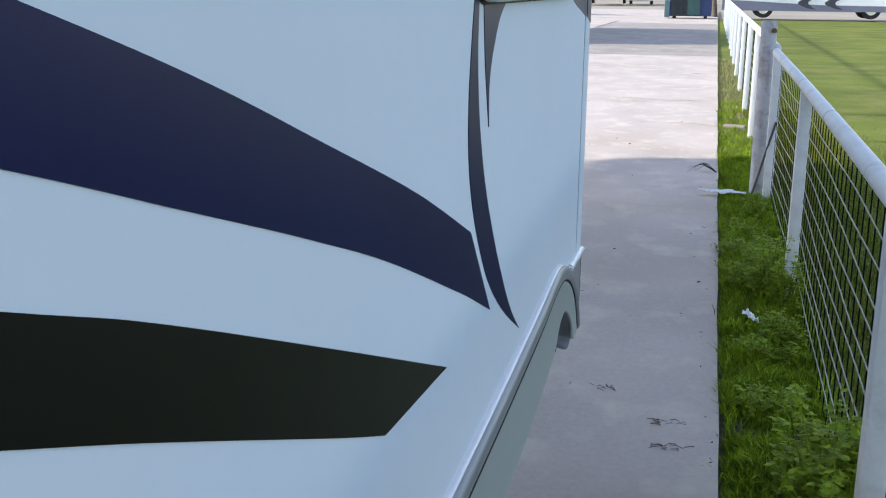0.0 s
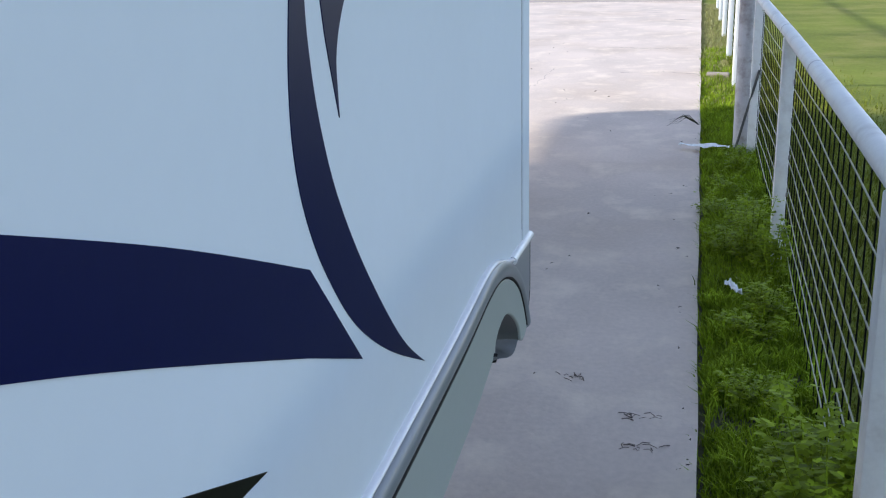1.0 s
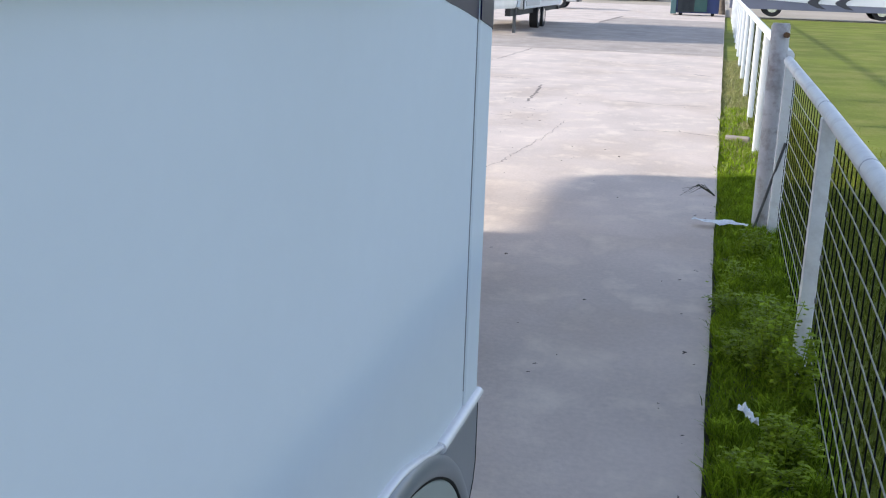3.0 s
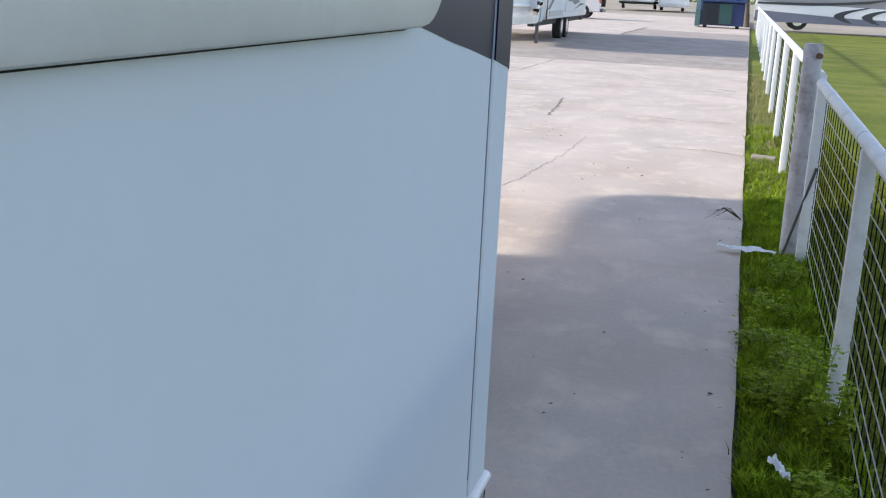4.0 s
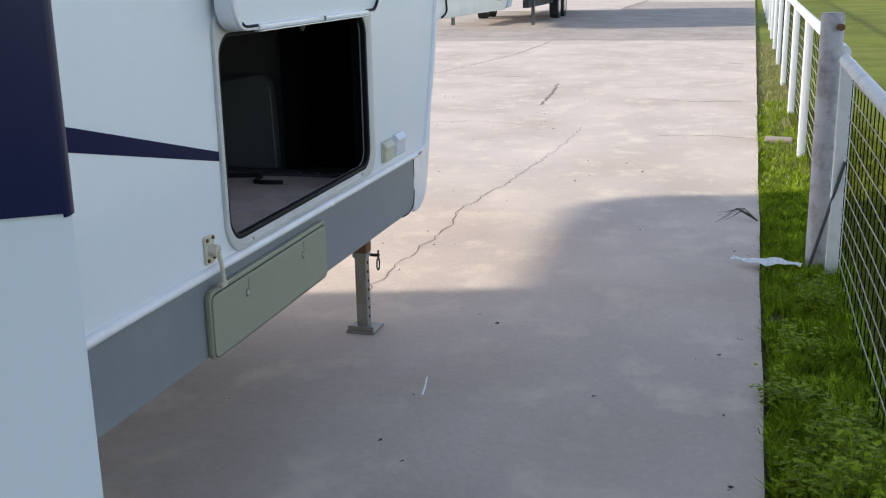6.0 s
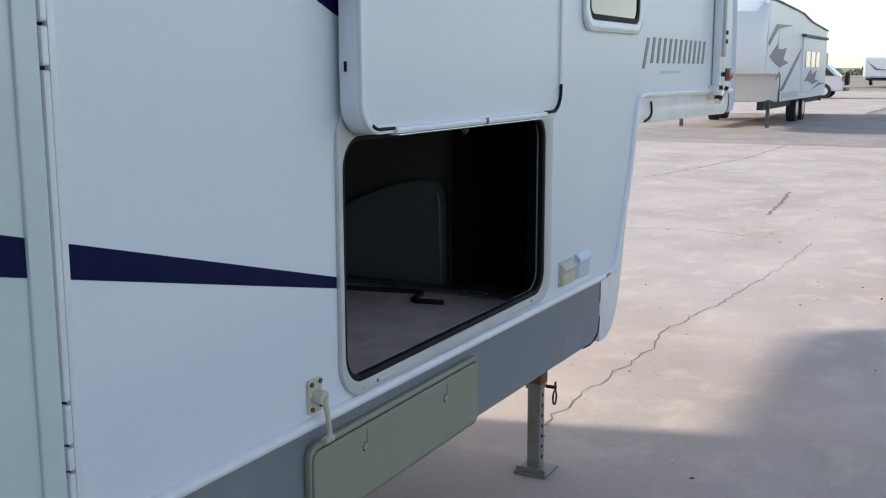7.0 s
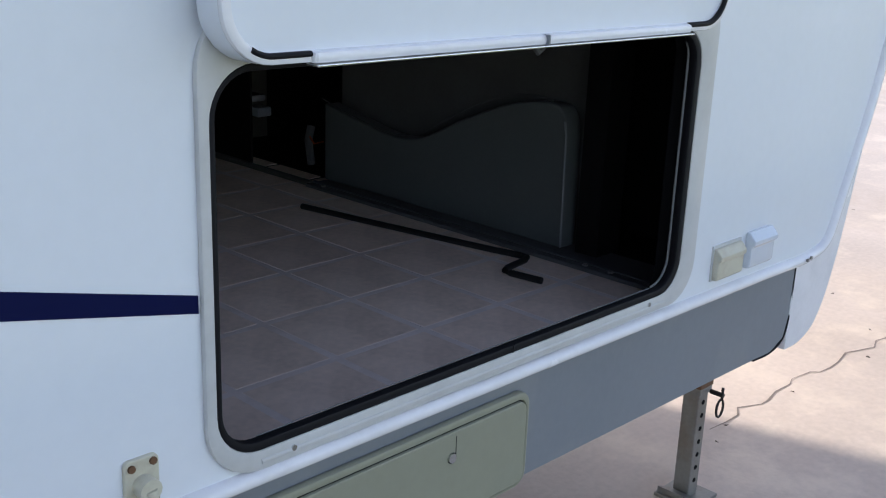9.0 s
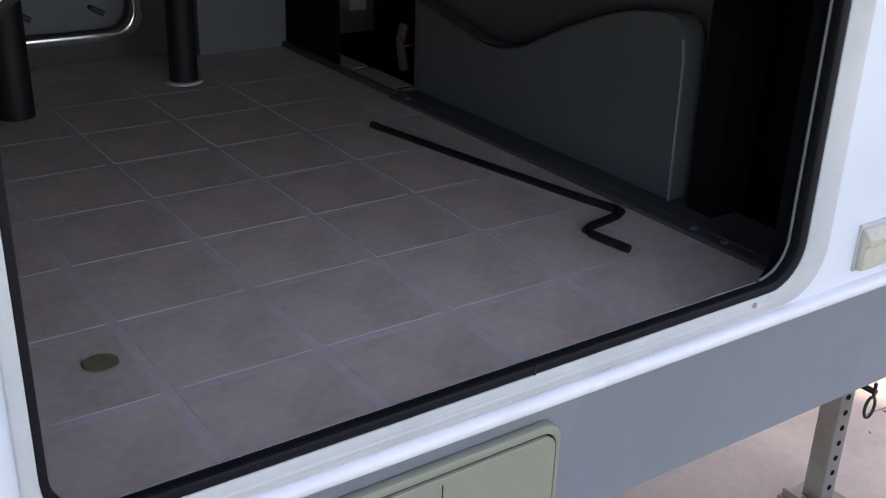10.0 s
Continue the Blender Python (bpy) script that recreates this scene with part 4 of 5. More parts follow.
stay_me = finish("stay", stay, M_DARKWIRE, 60)
k = 0
while -0.9 + 0.13 * k < 7.85:
    y = -0.9 + 0.13 * k
    ob = hang(new("stay", stay_me), pipe_fence)
    ob.location = (fence_x(y) + 0.042, y, 0)
    k += 1

white_fence = thing("white_fence", (0.6, 12, 0), "bright white post fence with wire along the lawn", "fence")
far_x = lambda y: 0.455 + 0.0158 * y
part("top_rail", tube([(far_x(y), y, 1.07) for y in (8.05, 11, 14, 17, 20, 25, 30, 40, 52)], 0.033, 10), M_WHITE, white_fence, "white top rail")
post_me = finish("post", box(-0.030, 0.030, -0.04, 0.04, -0.10, 1.06, 0.006), M_WHITE)
y = 8.95
while y < 52:
    ob = hang(new("post", post_me), white_fence)
    ob.location = (far_x(y), y, 0)
    y += 2.48 if y < 12 else 2.95
for z in zs[1::1]:
    part("wire", tube([(far_x(y) + 0.04, y, z) for y in (8.1, 12, 18, 26, 36, 52)], 0.0030, 5), M_WIRE, white_fence, "", 60)
for k in range(90):
    y = 8.3 + 0.2 * k
    ob = hang(new("stay", stay_me), white_fence)
    ob.location = (far_x(y) + 0.044, y, 0)


# ---------------------------------------------------------------- grass, weeds, litter
def blades(name, places, mat, rng, h, w, label, lean=0.5):
    verts, faces = [], []
    for x, y, z in places:
        a = rng.uniform(0, 2 * math.pi)
        hh = h * rng.uniform(0.45, 1.25) * max(0.25, 1.0 + 1.1 * noise.noise((x * 8, y * 8, 5.0)) + 0.5 * noise.noise((x * 22, y * 22, 2.0)))
        ww = w * rng.uniform(0.6, 1.3)
        dx, dy = math.cos(a), math.sin(a)
        b_ = rng.uniform(0, 2 * math.pi)
        l = lean * hh * rng.uniform(0.2, 1.4)
        lx, ly = l * math.cos(b_), l * math.sin(b_)
        n = len(verts)
        verts += [(x - dx * ww, y - dy * ww, z), (x + dx * ww, y + dy * ww, z),
                  (x - dx * ww * 0.8 + lx * 0.35, y - dy * ww * 0.8 + ly * 0.35, z + hh * 0.6), (x + dx * ww * 0.8 + lx * 0.35, y + dy * ww * 0.8 + ly * 0.35, z + hh * 0.6),
                  (x + lx, y + ly, z + hh * (0.98 - 0.2 * rng.random()))]
        faces += [(n, n + 1, n + 3, n + 2), (n + 2, n + 3, n + 4)]
    me = bpy.data.meshes.new(name)
    me.from_pydata(verts, [], faces)
    me.materials.append(mat)
    return tagged(new(name, me), label, "grass", "", "stuff")


rng = random.Random(11)
thick, low, dry, turf = [], [], [], []
while len(thick) < 78000:
    y = rng.uniform(0.0, 10.0)
    x = rng.uniform(edge_x(y) + (0.020 if rng.random() < 0.94 else -0.006), fence_x(y) + 0.10)
    clump = noise.noise((x * 5, y * 3.5, 0.0)) + 0.55 * noise.noise((x * 15, y * 12, 3.0))
    if clump > rng.uniform(-0.75, 0.25):
        thick.append((x, y, -0.037))
while len(low) < 9000:
    y = rng.uniform(9.3, 15.0)
    x = rng.uniform(edge_x(y) - 0.01, far_x(y) + 0.1)
    if noise.noise((x * 4, y * 2.5, 7.0)) > rng.uniform(-0.6, 0.5) + max(0, (y - 10) * 0.05):
        low.append((x, y, -0.045))
while len(dry) < 9000:
    y = rng.uniform(3, 24.0)
    x = rng.uniform(edge_x(y) - 0.01, far_x(y) + 0.1)
    if y > 9.6 or rng.random() < 0.18:
        dry.append((x, y, -0.045))
while len(turf) < 95000:
    y = -3.0 + 17.3 * rng.random() ** 1.15
    turf.append((fence_x(y) + 0.05 + abs(rng.gauss(0, 0.9)) * (1.15 - 0.06 * max(y, 0.0)), y, -0.047))
blades("verge_grass", thick, M_GRASS, rng, 0.062, 0.0027, "lush green uncut grass along the slab's edge", 0.7)
blades("thin_grass", low, M_GRASS, rng, 0.05, 0.003, "thin green grass on the verge", 0.6)
blades("dry_grass", dry, M_DRYGRASS, rng, 0.05, 0.0028, "yellowed thin grass on the verge", 0.8)
blades("lawn_grass", turf, M_TURF, rng, 0.050, 0.003, "dense green grass behind the fence", 0.6)


def weed(at, height, spread, count, rng, leaf, label):
    """A leafy weed: bent stems that carry many small three-lobed leaves."""
    t = thing("weed", at, label, "weed", "weeds by the fence")
    b = bmesh.new()
    lv, lf = [], []
    ax, ay, az = at
    for s in range(count):
        a = rng.uniform(0, 2 * math.pi)
        r = spread * rng.uniform(0.15, 1.0)
        h = height * rng.uniform(0.45, 1.1)
        p0, p1, p2 = Vector((ax + 0.25 * r * math.cos(a), ay + 0.25 * r * math.sin(a), az)), Vector((ax + 0.6 * r * math.cos(a), ay + 0.6 * r * math.sin(a), az + h * 0.65)), Vector((ax + r * math.cos(a), ay + r * math.sin(a), az + h))
        tube([p0, p1, p2], [0.003, 0.0022, 0.001], 4, b)
        for k in range(22):
            u = rng.uniform(0.15, 1.0) ** 0.7
            c = p0.lerp(p1, u * 2) if u < 0.5 else p1.lerp(p2, u * 2 - 1)
            c = c + Vector((rng.gauss(0, 1), rng.gauss(0, 1), rng.gauss(0, 0.6))) * 0.016
            la = rng.uniform(0, 2 * math.pi)
            tilt = rng.uniform(-0.25, 0.6)
            L_ = leaf * rng.uniform(0.55, 1.25)
            for turn, size in ((-0.85, 0.75), (0.0, 1.0), (0.85, 0.75)):
                d = Vector((math.cos(la + turn), math.sin(la + turn), tilt)).normalized()
                side = d.cross(Vector((0, 0, 1))).normalized() * L_ * size * 0.27
                droop = Vector((0, 0, 0.10 * L_))
                n = len(lv)
                lv += [c, c + d * L_ * size * 0.55 + side - droop, c + d * L_ * size - droop * 2, c + d * L_ * size * 0.55 - side - droop]
                lf.append((n, n + 1, n + 2, n + 3))
    tagged(part("stem", b, M_GRASS, t), kind="stuff")
    me = bpy.data.meshes.new("foliage")
    me.from_pydata([tuple(v) for v in lv], [], lf)
    me.materials.append(M_LEAF)
    tagged(hang(new("foliage", me), t), kind="stuff")


for at, h, s, n, leaf in (((0.45, 2.72, -0.04), 0.46, 0.17, 40, 0.034), ((0.44, 2.98, -0.04), 0.36, 0.15, 34, 0.032), ((0.36, 2.62, -0.04), 0.24, 0.16, 30, 0.028), ((0.40, 2.35, -0.04), 0.40, 0.16, 34, 0.032),
                          ((0.43, 5.22, -0.04), 0.34, 0.12, 30, 0.026), ((0.50, 5.05, -0.04), 0.30, 0.12, 24, 0.026), ((0.42, 5.62, -0.04), 0.26, 0.14, 30, 0.024), ((0.33, 5.45, -0.04), 0.17, 0.14, 26, 0.022),
                          ((0.36, 4.35, -0.04), 0.13, 0.14, 22, 0.020), ((0.44, 4.55, -0.04), 0.18, 0.13, 24, 0.022), ((0.36, 6.7, -0.04), 0.13, 0.13, 20, 0.020), ((0.46, 7.2, -0.04), 0.20, 0.12, 22, 0.022), ((0.34, 3.75, -0.04), 0.12, 0.14, 22, 0.020), ((0.32, 6.15, -0.04), 0.12, 0.14, 22, 0.020)):
    weed(at, h, s, n, rng, leaf, "leafy yellow-green weed growing by the wire fence")


def crumpled(name, at, length, width, turn, mat, rng, label, category, lift=0.02):
    b = bmesh.new()
    nx, ny = 14, 5
    grid = [[None] * ny for _ in range(nx)]
    for i in range(nx):
        for j in range(ny):
            u, v = i / (nx - 1) - 0.5, j / (ny - 1) - 0.5
            w = width * (1 - 0.5 * abs(u)) * (1 + 0.3 * math.sin(9 * u + at[1]))
            grid[i][j] = b.verts.new((u * length, v * w + 0.12 * width * math.sin(7 * u), 0.006 + lift * (0.5 + 0.5 * noise.noise((u * 9, v * 7, at[1])))))
    for i in range(nx - 1):
        for j in range(ny - 1):
            b.faces.new((grid[i][j], grid[i + 1][j], grid[i + 1][j + 1], grid[i][j + 1]))
    bmesh.ops.transform(b, matrix=Matrix.Translation(at) @ Matrix.Rotation(turn, 4, "Z"), verts=b.verts[:])
    ob = solo(name, b, mat, at, label, category)
    return ob


crumpled("flattened_paper", (0.268, 7.893, 0.020), 0.345, 0.110, radians(-13), M_PAPER, rng, "flattened dirty white paper lying across the slab's edge", "litter", 0.028)
crumpled("plastic_scrap", (0.325, 4.726, 0.03), 0.16, 0.032, radians(-75), M_PAPER, rng, "crumpled white plastic scrap in the grass", "litter", 0.05)
solo("flat_stone", prism([(0.37, 12.10), (0.60, 12.07), (0.62, 12.24), (0.38, 12.28)], -0.06, 0.004, "z", 0.012), M_STONE, (0.49, 12.18, -0.06), "flat pale stone block on the verge", "stone")
solo("straw", tube([(-0.985, 5.93, 0.004), (-0.995, 6.0, 0.006), (-1.015, 6.10, 0.004)], 0.004, 6), M_PAPER, (-1.0, 6.0, 0), "bent white plastic straw on the concrete", "litter")
b = bmesh.new()
for k in range(6):
    a = radians(158 + 9 * k + rng.uniform(-5, 5))
    L_ = rng.uniform(0.16, 0.30)
    tube([(0.25, 8.95, 0.0), (0.25 + 0.5 * L_ * math.cos(a), 8.95 + 0.5 * L_ * math.sin(a), rng.uniform(0.05, 0.09)), (0.25 + L_ * math.cos(a), 8.95 + L_ * math.sin(a), rng.uniform(0.004, 0.03))], [0.004, 0.003, 0.001], 5, b)
solo("grass_sprig", b, M_SOIL, (0.25, 8.95, 0), "dark dry grass sprig lying over the slab's edge", "plant")


def flakes(name, places, mat, size, rng, label):
    verts, faces = [], []
    for x, y in places:
        n = len(verts)
        a, s = rng.uniform(0, 6.28), size * rng.uniform(0.35, 1.4)
        e = rng.uniform(0.3, 0.9)
        for k in range(5):
            t = a + k * 1.2566
            verts.append((x + s * math.cos(t), y + s * e * math.sin(t + 0.4), 0.003 + (0.006 * rng.random() if k else 0.012 * rng.random())))
        faces += [(n, n + 1, n + 2), (n, n + 2, n + 3), (n, n + 3, n + 4)]
    me = bpy.data.meshes.new(name)
    me.from_pydata(verts, [], faces)
    me.materials.append(mat)
    tagged(new(name, me), label, "debris", "", "stuff")


spots = [(-0.377, 3.83), (-0.47, 5.12), (-0.48, 5.02), (-0.40, 5.25), (-0.62, 5.6), (-0.9, 5.4)]
for k in range(48):
    y = rng.uniform(2.5, 16)
    spots.append((rng.uniform(-2.2, edge_x(y)), y))
# flat dark flakes added in place of pits in the concrete
for k in range(110):
    spots.append((rng.uniform(-4.2, -1.3), rng.uniform(7.0, 15.0)))
for k in range(20):
    y = rng.uniform(3, 9)
    spots.append((edge_x(y) - abs(rng.gauss(0, 0.10)), y))
flakes("leaf_and_pit_flakes", spots, M_DARKFLAKE, 0.0085, rng, "small dark leaf crumbs, and flakes for pits, over the concrete")
b = bmesh.new()
for cx, cy in ((-0.02, 3.55), (0.0, 3.33), (-0.22, 3.82)):
    for k in range(11):
        x, y, a = cx + rng.gauss(0, 0.035), cy + rng.gauss(0, 0.014), rng.uniform(0, 3.14)
        c, d = rng.uniform(0.008, 0.024), rng.uniform(-0.9, 0.9)
        tube([(x, y, 0.002), (x + c * math.cos(a), y + c * math.sin(a), 0.006), (x + c * math.cos(a) + c * math.cos(a + d), y + c * math.sin(a) + c * math.sin(a + d), 0.002)], rng.uniform(0.0008, 0.0020), 4, b)
tagged(new("twigs", finish("twigs", b, M_TWIG, 0)), "small heaps of dead twigs on the concrete", "debris", "", "stuff")

# ---------------------------------------------------------------- the distance
def wheel(parent, x, y, r, w, axis="x", rim=M_CHROME):
    d = Vector((w / 2, 0, 0)) if axis == "x" else Vector((0, w / 2, 0))
    c = Vector((x, y, r))
    wh = part("wheel", cylinder(c - d, c + d, r, 24), M_TYRE, parent)
    part("rim", cylinder(c - d * 1.05, c + d * 1.05, r * 0.58, 18), rim, wh)


# second fifth-wheel trailer, nose towards the camera
tr2 = thing("fifth_wheel_trailer", (-6.0, 34, 0), "white fifth-wheel trailer with grey swoosh graphics parked on the drive", "trailer")
X2, W2 = -4.85, -7.3
part("body", prism([(31.15, 0.62), (39.4, 0.62), (39.4, 2.64), (36.0, 2.86), (34.3, 3.0), (30.0, 3.12), (29.5, 3.05), (29.3, 1.36), (31.0, 1.30)], X2, W2, "x", 0.04), M_TR2, tr2, "white trailer body")
b = bmesh.new()
rings = []
for z, back in ((1.36, 0.1), (1.5, 0.0), (2.2, 0.0), (2.8, 0.2), (3.08, 0.7)):
    rings.append([b.verts.new(((X2 + W2) / 2 + (X2 - W2) / 2 * math.cos(math.pi * k / 16), 29.2 + back - (1.0 - back * 0.6) * math.sin(math.pi * k / 16) ** 0.8, z)) for k in range(17)])
for A, C in zip(rings, rings[1:]):
    for k in range(16):
        b.faces.new((A[k], A[k + 1], C[k + 1], C[k]))
b.faces.new(rings[0])
b.faces.new(rings[-1])
part("front_cap", b, M_TR2, tr2, "rounded white nose")
part("roof_edge", tube([(X2 + 0.01, 29.3, 3.10), (X2 + 0.01, 30.0, 3.13), (X2 + 0.01, 34.3, 2.99), (X2 + 0.01, 36.0, 2.81), (X2 + 0.01, 39.4, 2.65)], 0.03, 6), M_CUP, tr2)
part("slide_out", box(X2 - 0.2, X2 + 0.06, 34.4, 38.8, 0.80, 2.35, 0.03), M_TR2, tr2)
part("slide_roof", box(X2 - 0.2, X2 + 0.12, 34.3, 38.9, 2.35, 2.42, 0.01), M_CUP, tr2)
for y0, y1 in ((34.8, 35.55), (35.75, 36.5), (36.7, 37.35)):
    part("window", box(X2 + 0.04, X2 + 0.075, y0, y1, 1.50, 1.95, 0.01), M_PANE, tr2)
part("window", box(X2 - 0.01, X2 + 0.02, 30.7, 31.5, 1.95, 2.45, 0.02), M_TR2, tr2)
part("box_edge", box(X2 - 0.02, X2 + 0.012, 31.10, 31.20, 0.62, 1.30), M_CUP, tr2)
part("vent", box(-5.65, -5.4, 31.135, 31.16, 0.98, 1.08), M_CUP, tr2)
part("vent", box(-5.60, -5.45, 31.135, 31.16, 0.78, 0.88), M_BLACK, tr2)
for pts in ([(29.6, 1.75), (30.9, 2.15), (31.1, 1.95), (31.9, 2.0), (31.5, 1.7), (32.3, 1.62), (31.0, 1.5), (30.3, 1.62)],
            [(29.4, 2.1), (30.4, 2.55), (32.8, 2.60), (30.6, 2.44), (29.5, 2.0)], [(31.2, 0.9), (33.8, 1.85), (34.3, 2.0), (33.9, 1.75), (31.6, 0.9)], [(30.5, 1.2), (31.2, 1.3), (31.0, 1.4)]):
    part("swoosh", prism(pts, X2 + 0.001, X2 + 0.012, "x"), M_TR2GREY, tr2, "", 0)
for pts in ([(34.7, 1.1), (35.8, 1.45), (36.1, 1.3), (37.0, 1.42), (36.6, 1.15), (37.4, 1.1), (36.2, 1.0), (35.4, 1.12)], [(36.2, 0.86), (37.5, 1.05), (38.7, 1.0), (37.4, 0.96)]):
    part("swoosh", prism(pts, X2 + 0.061, X2 + 0.072, "x"), M_TR2GREY, tr2, "", 0)
part("skirt_vents", box(X2, X2 + 0.02, 31.5, 34.0, 0.70, 0.86), M_FRAME, tr2)
part("chassis", box(X2 - 0.3, X2 - 0.15, 29.9, 39.3, 0.46, 0.66), M_BLACK, tr2)
part("chassis", box(W2 + 0.15, W2 + 0.3, 29.9, 39.3, 0.46, 0.66), M_BLACK, tr2)
part("bumper", box(W2 + 0.2, X2 - 0.1, 39.2, 39.5, 0.45, 0.56), M_BLACK, tr2)
for x in (X2 - 0.14, W2 + 0.14):
    for y in (34.2, 35.3):
        wheel(tr2, x, y, 0.36, 0.24)
    part("landing_leg", box(x - 0.04, x + 0.04, 30.45, 30.55, 0.0, 0.7), M_CUP, tr2)

# suv
suv = thing("suv", (-8.3, 58.6, 0), "white estate car parked beyond the trailer", "car")
part("body", prism([(-6.45, 0.35), (-6.42, 0.75), (-6.50, 1.02), (-6.72, 1.10), (-7.25, 1.62), (-9.4, 1.66), (-10.2, 1.12), (-11.1, 0.98), (-11.15, 0.40)], 57.7, 59.4, "y", 0.07), M_CAR, suv)
part("side_window", prism([(-6.85, 1.10), (-7.32, 1.53), (-9.3, 1.56), (-9.95, 1.12)], 57.685, 57.70, "y"), M_WINDOW, suv)
part("bumper", box(-6.5, -6.33, 57.8, 59.3, 0.36, 0.52, 0.03), M_CUP, suv)
part("tail_lamp", box(-6.52, -6.40, 57.68, 57.85, 0.85, 1.1, 0.02), M_AMBER, suv)
part("spare_wheel", tube([(-6.44, 58.5, 0.95), (-6.28, 58.5, 0.95)], 0.32, 18), M_TYRE, suv)
for x in (-7.35, -10.1):
    for y in (57.8, 59.3):
        wheel(suv, x, y, 0.36, 0.22, "y")

# rubbish container
dump = thing("dumpster", (-0.4, 54.6, 0), "dark steel dumpster with green panel and blue lid", "dumpster")
part("body", prism([(54.0, 0.12), (55.5, 0.12), (55.6, 1.52), (54.0, 1.16)], -1.26, 0.72, "x", 0.02), M_DBLUE, dump, "dark blue steel body")
part("front_panel", prism([(-1.20, 0.16), (0.02, 0.16), (0.02, 1.14), (-1.20, 1.14)], 53.985, 54.0, "y", 0.004), M_DDARK, dump, "blackened front panel")
part("front_panel", prism([(-0.42, 0.20), (0.16, 0.20), (0.16, 1.12), (-0.42, 1.12)], 53.972, 53.984, "y", 0.004), M_DGREEN, dump, "green front panel")
part("side_pocket", prism([(53.96, 0.06), (55.4, 0.06), (55.4, 1.25), (53.96, 0.82)], -1.52, -1.27, "x", 0.02), M_DTEAL, dump, "faded teal side")
part("lid", prism([(53.90, 1.18), (55.62, 1.55), (55.62, 1.62), (53.90, 1.25)], -1.32, 0.76, "x", 0.02), M_DBLUE, dump, "blue plastic lid")
part("lid_rib", prism([(54.2, 1.31), (55.4, 1.57), (55.4, 1.61), (54.2, 1.35)], -0.32, -0.26, "x"), M_DBLUE, dump)
part("lid_rib", prism([(54.2, 1.31), (55.4, 1.57), (55.4, 1.61), (54.2, 1.35)], 0.30, 0.36, "x"), M_DBLUE, dump)
for x in (-1.05, 0.45):
    part("caster", box(x - 0.08, x + 0.08, 54.2, 55.3, 0, 0.13), M_BLACK, dump)
for x in (-1.0, -0.72):
    part("rib", box(x - 0.025, x + 0.025, 53.955, 53.984, 0.18, 1.12), M_DDARK, dump)

# motorhome behind the lawn
mh = thing("motorhome", (7, 59, -0.1), "grey motorhome with dark swooshes parked behind the lawn", "motorhome")
part("body", prism([(1.25, 0.5), (1.3, 1.5), (1.75, 3.0), (2.1, 3.25), (12.6, 3.25), (12.6, 0.35), (1.5, 0.35)], 57.8, 60.2, "y", 0.05), M_MH, mh)
part("lower_paint", prism([(1.26, 0.36), (12.58, 0.36), (12.58, 0.60), (6.0, 0.66), (1.28, 0.9)], 57.76, 57.80, "y"), M_MHBLUE, mh)
part("pale_band", prism([(1.27, 0.9), (6.0, 0.68), (12.58, 0.62), (12.58, 1.15), (6.0, 1.22), (1.30, 1.34)], 57.77, 57.80, "y"), M_TR2, mh, "pale painted band")
part("windscreen", prism([(1.34, 1.55), (1.80, 2.85), (2.3, 2.85), (2.3, 1.55)], 57.76, 57.80, "y", 0.01), M_WINDOW, mh)
for x0, x1 in ((2.7, 3.9), (4.6, 6.2), (7.4, 9.0), (9.8, 11.4)):
    part("window", prism(rounded(x0, x1, 1.85, 2.65, 0.1, 4), 57.76, 57.80, "y"), M_WINDOW, mh)
part("stripe", prism(curve([(1.35, 1.30), (4.0, 1.36), (6.5, 1.55), (9.0, 1.95)]) + curve([(6.5, 1.42), (4.0, 1.22), (1.34, 1.20)]), 57.75, 57.80, "y"), M_MHDARK, mh, "", 0)
for x0 in (5.0, 6.3):
    part("stripe", prism(curve([(x0 + 1.6, 1.25), (x0 + 0.4, 1.0), (x0, 0.75), (x0 + 0.5, 0.5)]) + curve([(x0 + 0.9, 0.45), (x0 + 0.5, 0.75), (x0 + 0.8, 0.98), (x0 + 1.6, 1.2)]), 57.75, 57.80, "y"), M_MHDARK, mh, "", 0)
for x in (3.35, 8.55):
    wheel(mh, x, 58.0, 0.47, 0.34, "y")
    wheel(mh, x, 60.0, 0.47, 0.34, "y")

# far row
tt = thing("travel_trailer", (-7.8, 97, 0), "white travel trailer standing far off", "trailer")
part("body", box(-9.5, -6.25, 96, 103, 0.62, 2.35, 0.15), M_TR2, tt)
part("tongue", prism([(-9.0, 0.45), (-7.6, 0.45), (-7.6, 0.55), (-9.0, 0.55)], 94.8, 96.2, "y"), M_BLACK, tt)
part("window", box(-6.24, -6.22, 97, 98, 1.3, 1.8), M_WINDOW, tt)
part("window", box(-7.2, -6.6, 95.97, 96.0, 1.35, 1.85), M_WINDOW, tt)
part("graphic", prism([(-9.3, 2.0), (-8.6, 1.3), (-7.4, 1.25), (-8.5, 1.4)], 95.97, 96.0, "y"), M_TR2GREY, tt)
part("chassis", box(-9.3, -6.3, 96.3, 102.5, 0.45, 0.62), M_BLACK, tt)
for x in (-9.2, -6.4):
    wheel(tt, x, 99.5, 0.36, 0.24)
ca = thing("motorhome", (-4.8, 97, 0), "white motorhome seen head-on far off", "motorhome")
part("body", box(-5.95, -3.65, 96.5, 105, 0.30, 2.75, 0.12), M_TR2, ca)
part("windscreen", box(-5.75, -3.85, 96.45, 96.5, 1.55, 2.35, 0.02), M_WINDOW, ca)
part("bumper", box(-5.9, -3.7, 96.35, 96.5, 0.32, 0.62, 0.03), M_FRAME, ca)
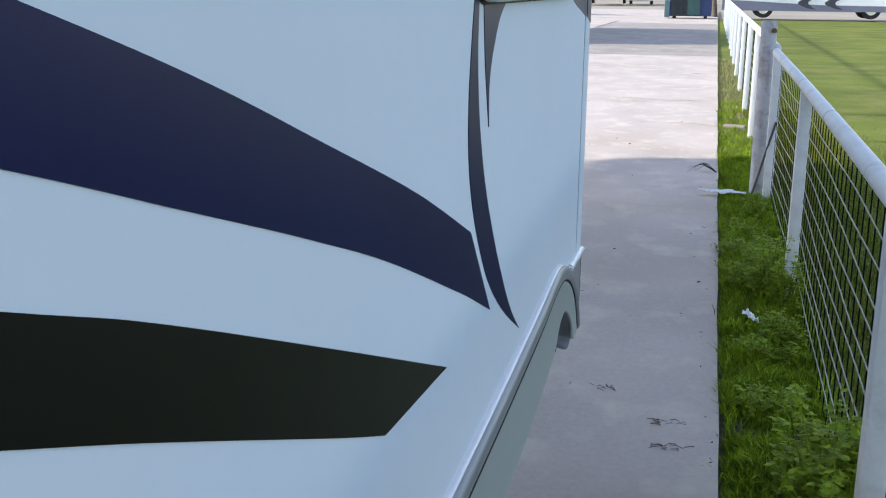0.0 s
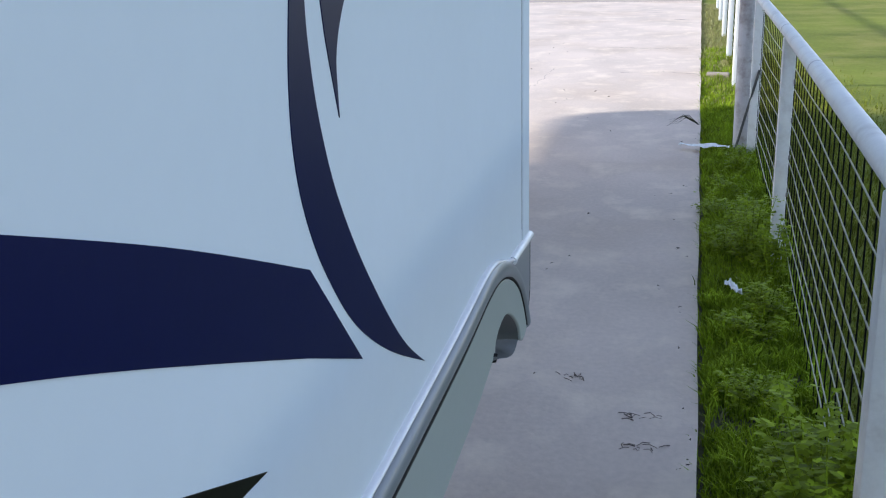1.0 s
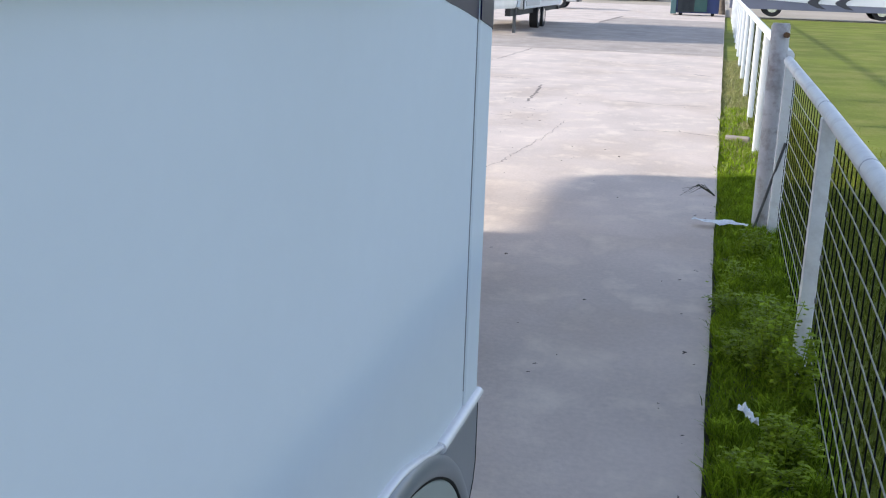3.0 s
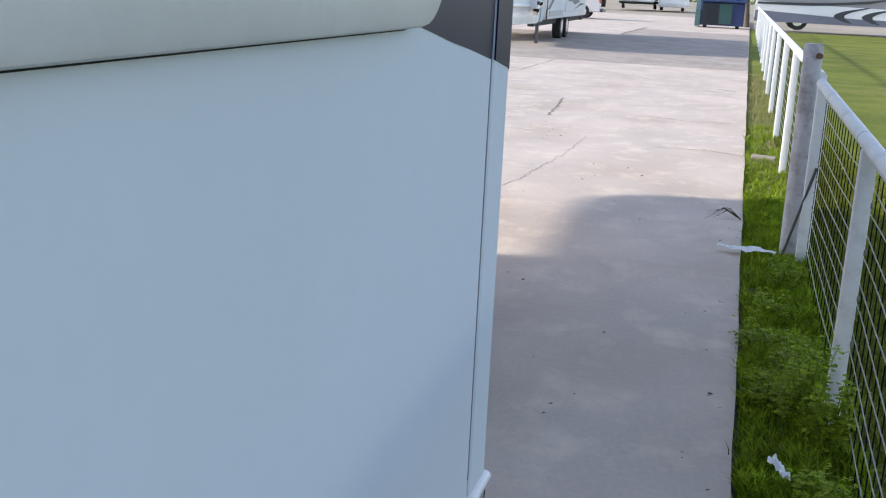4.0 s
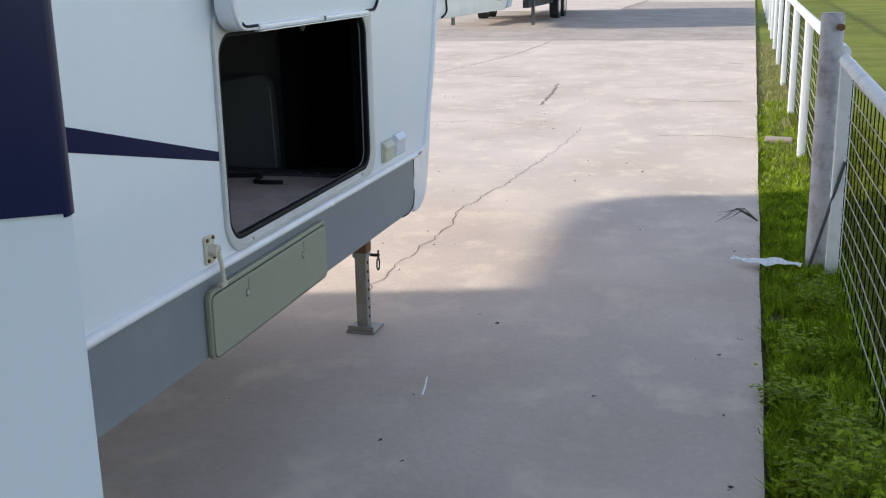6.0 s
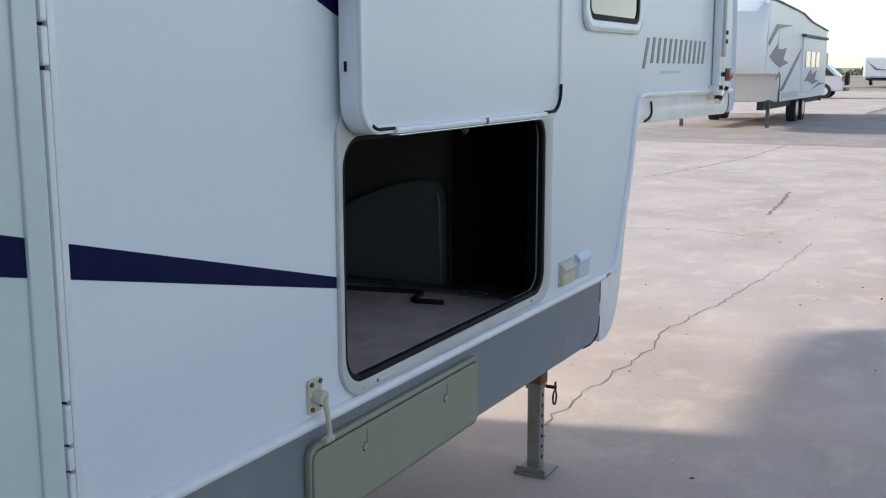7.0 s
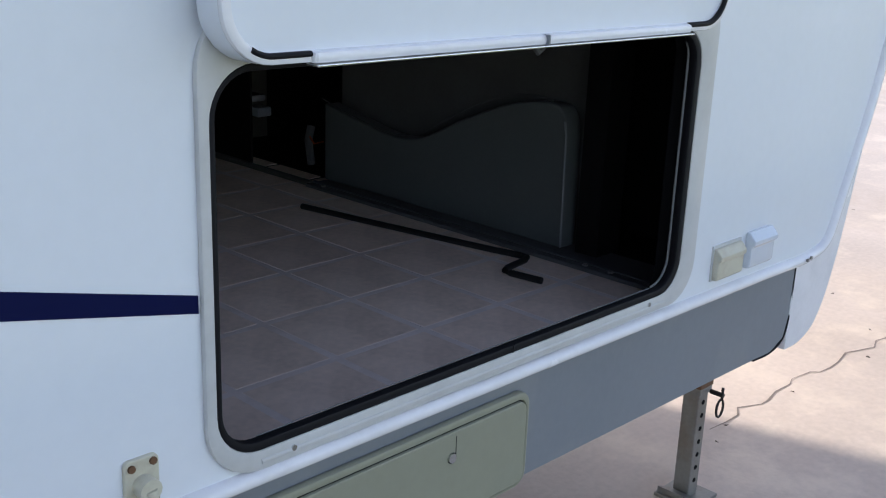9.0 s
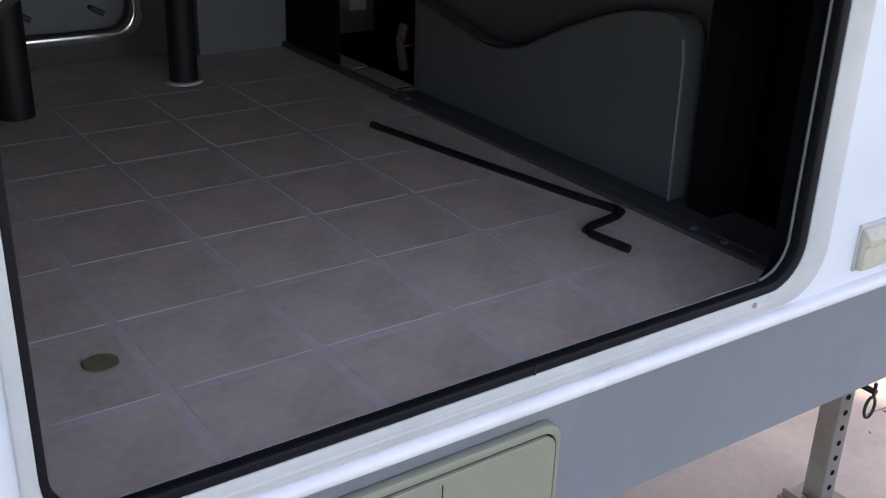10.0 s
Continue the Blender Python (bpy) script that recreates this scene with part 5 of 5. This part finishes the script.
for x in (-5.7, -3.9):
    wheel(ca, x, 97.6, 0.42, 0.25)
    part("mirror", box(x - 0.12 + (0.35 if x > -4.5 else -0.35), x + 0.12 + (0.35 if x > -4.5 else -0.35), 96.4, 96.5, 1.6, 2.1, 0.02), M_BLACK, ca)
gv = thing("motorhome", (-13.5, 93, 0), "pale green motorhome partly hidden far off", "motorhome")
part("body", box(-17.5, -12.0, 92, 94.3, 0.45, 2.65, 0.12), M_GREENRV, gv)
part("window", box(-16.8, -13.4, 91.95, 92.0, 1.45, 2.25, 0.03), M_WINDOW, gv)
part("window", box(-12.9, -12.3, 91.95, 92.0, 1.5, 2.1, 0.03), M_WINDOW, gv)
for x in (-16.4, -12.9):
    wheel(gv, x, 92.1, 0.42, 0.25, "y")


def tree(at, height, lean, rng, leaves, label):
    t = thing("tree", at, label, "tree")
    ax, ay, az = at
    path = [(ax, ay, az - 0.1), (ax + lean * 0.3, ay, az + height * 0.25), (ax + lean * 0.5, ay, az + height * 0.5), (ax + lean, ay, az + height * 0.8)]
    b = tube(path, [0.17, 0.13, 0.10, 0.04], 10)
    tips = []
    for k in range(9):
        u = rng.uniform(0.45, 1.0)
        p = Vector(path[1]).lerp(Vector(path[3]), u)
        a = rng.uniform(0, 6.28)
        q = p + Vector((math.cos(a), math.sin(a), rng.uniform(-0.1, 0.7))) * height * 0.28
        tube([p, p.lerp(q, 0.5) + Vector((0, 0, 0.1)), q], [0.05, 0.03, 0.01], 6, b)
        tips += [q, p.lerp(q, 0.7)]
    part("trunk", b, M_BARK, t)
    lv, lf = [], []
    for k in range(leaves):
        c = rng.choice(tips) + Vector((rng.gauss(0, 0.35), rng.gauss(0, 0.35), rng.gauss(-0.05, 0.28)))
        d = Vector((rng.gauss(0, 1), rng.gauss(0, 1), rng.gauss(0, 1))).normalized()
        e = d.orthogonal().normalized()
        s = rng.uniform(0.05, 0.11)
        n = len(lv)
        lv += [c, c + (d + e * 0.5) * s, c + d * 2 * s, c + (d - e * 0.5) * s]
        lf.append((n, n + 1, n + 2, n + 3))
    me = bpy.data.meshes.new("crown")
    me.from_pydata([tuple(v) for v in lv], [], lf)
    me.materials.append(M_TREELEAF)
    hang(new("crown", me), t)


tree((0.95, 58.2, 0), 4.6, -0.35, rng, 1800, "slim tree with thin foliage behind the dumpsters")
# low scrub along the horizon, its green paled for haze
lv, lf = [], []
for k in range(2600):
    x = rng.uniform(-150, 60)
    y = rng.uniform(230, 260)
    h = 1.5 * (0.6 + 0.7 * noise.noise((x * 0.05, 1.0, 0.0)))
    c = Vector((x, y, rng.uniform(0, max(0.4, h))))
    d = Vector((rng.gauss(0, 1), rng.gauss(0, 1), rng.gauss(0, 1))).normalized()
    e = d.orthogonal().normalized()
    n = len(lv)
    lv += [c, c + (d + e) * 0.55, c + d * 1.1, c + (d - e) * 0.55]
    lf.append((n, n + 1, n + 2, n + 3))
me = bpy.data.meshes.new("scrub")
me.from_pydata([tuple(v) for v in lv], [], lf)
me.materials.append(M_HAZEGREEN)
tagged(new("scrub", me), "low green scrub along the horizon", "scrub", "", "stuff")
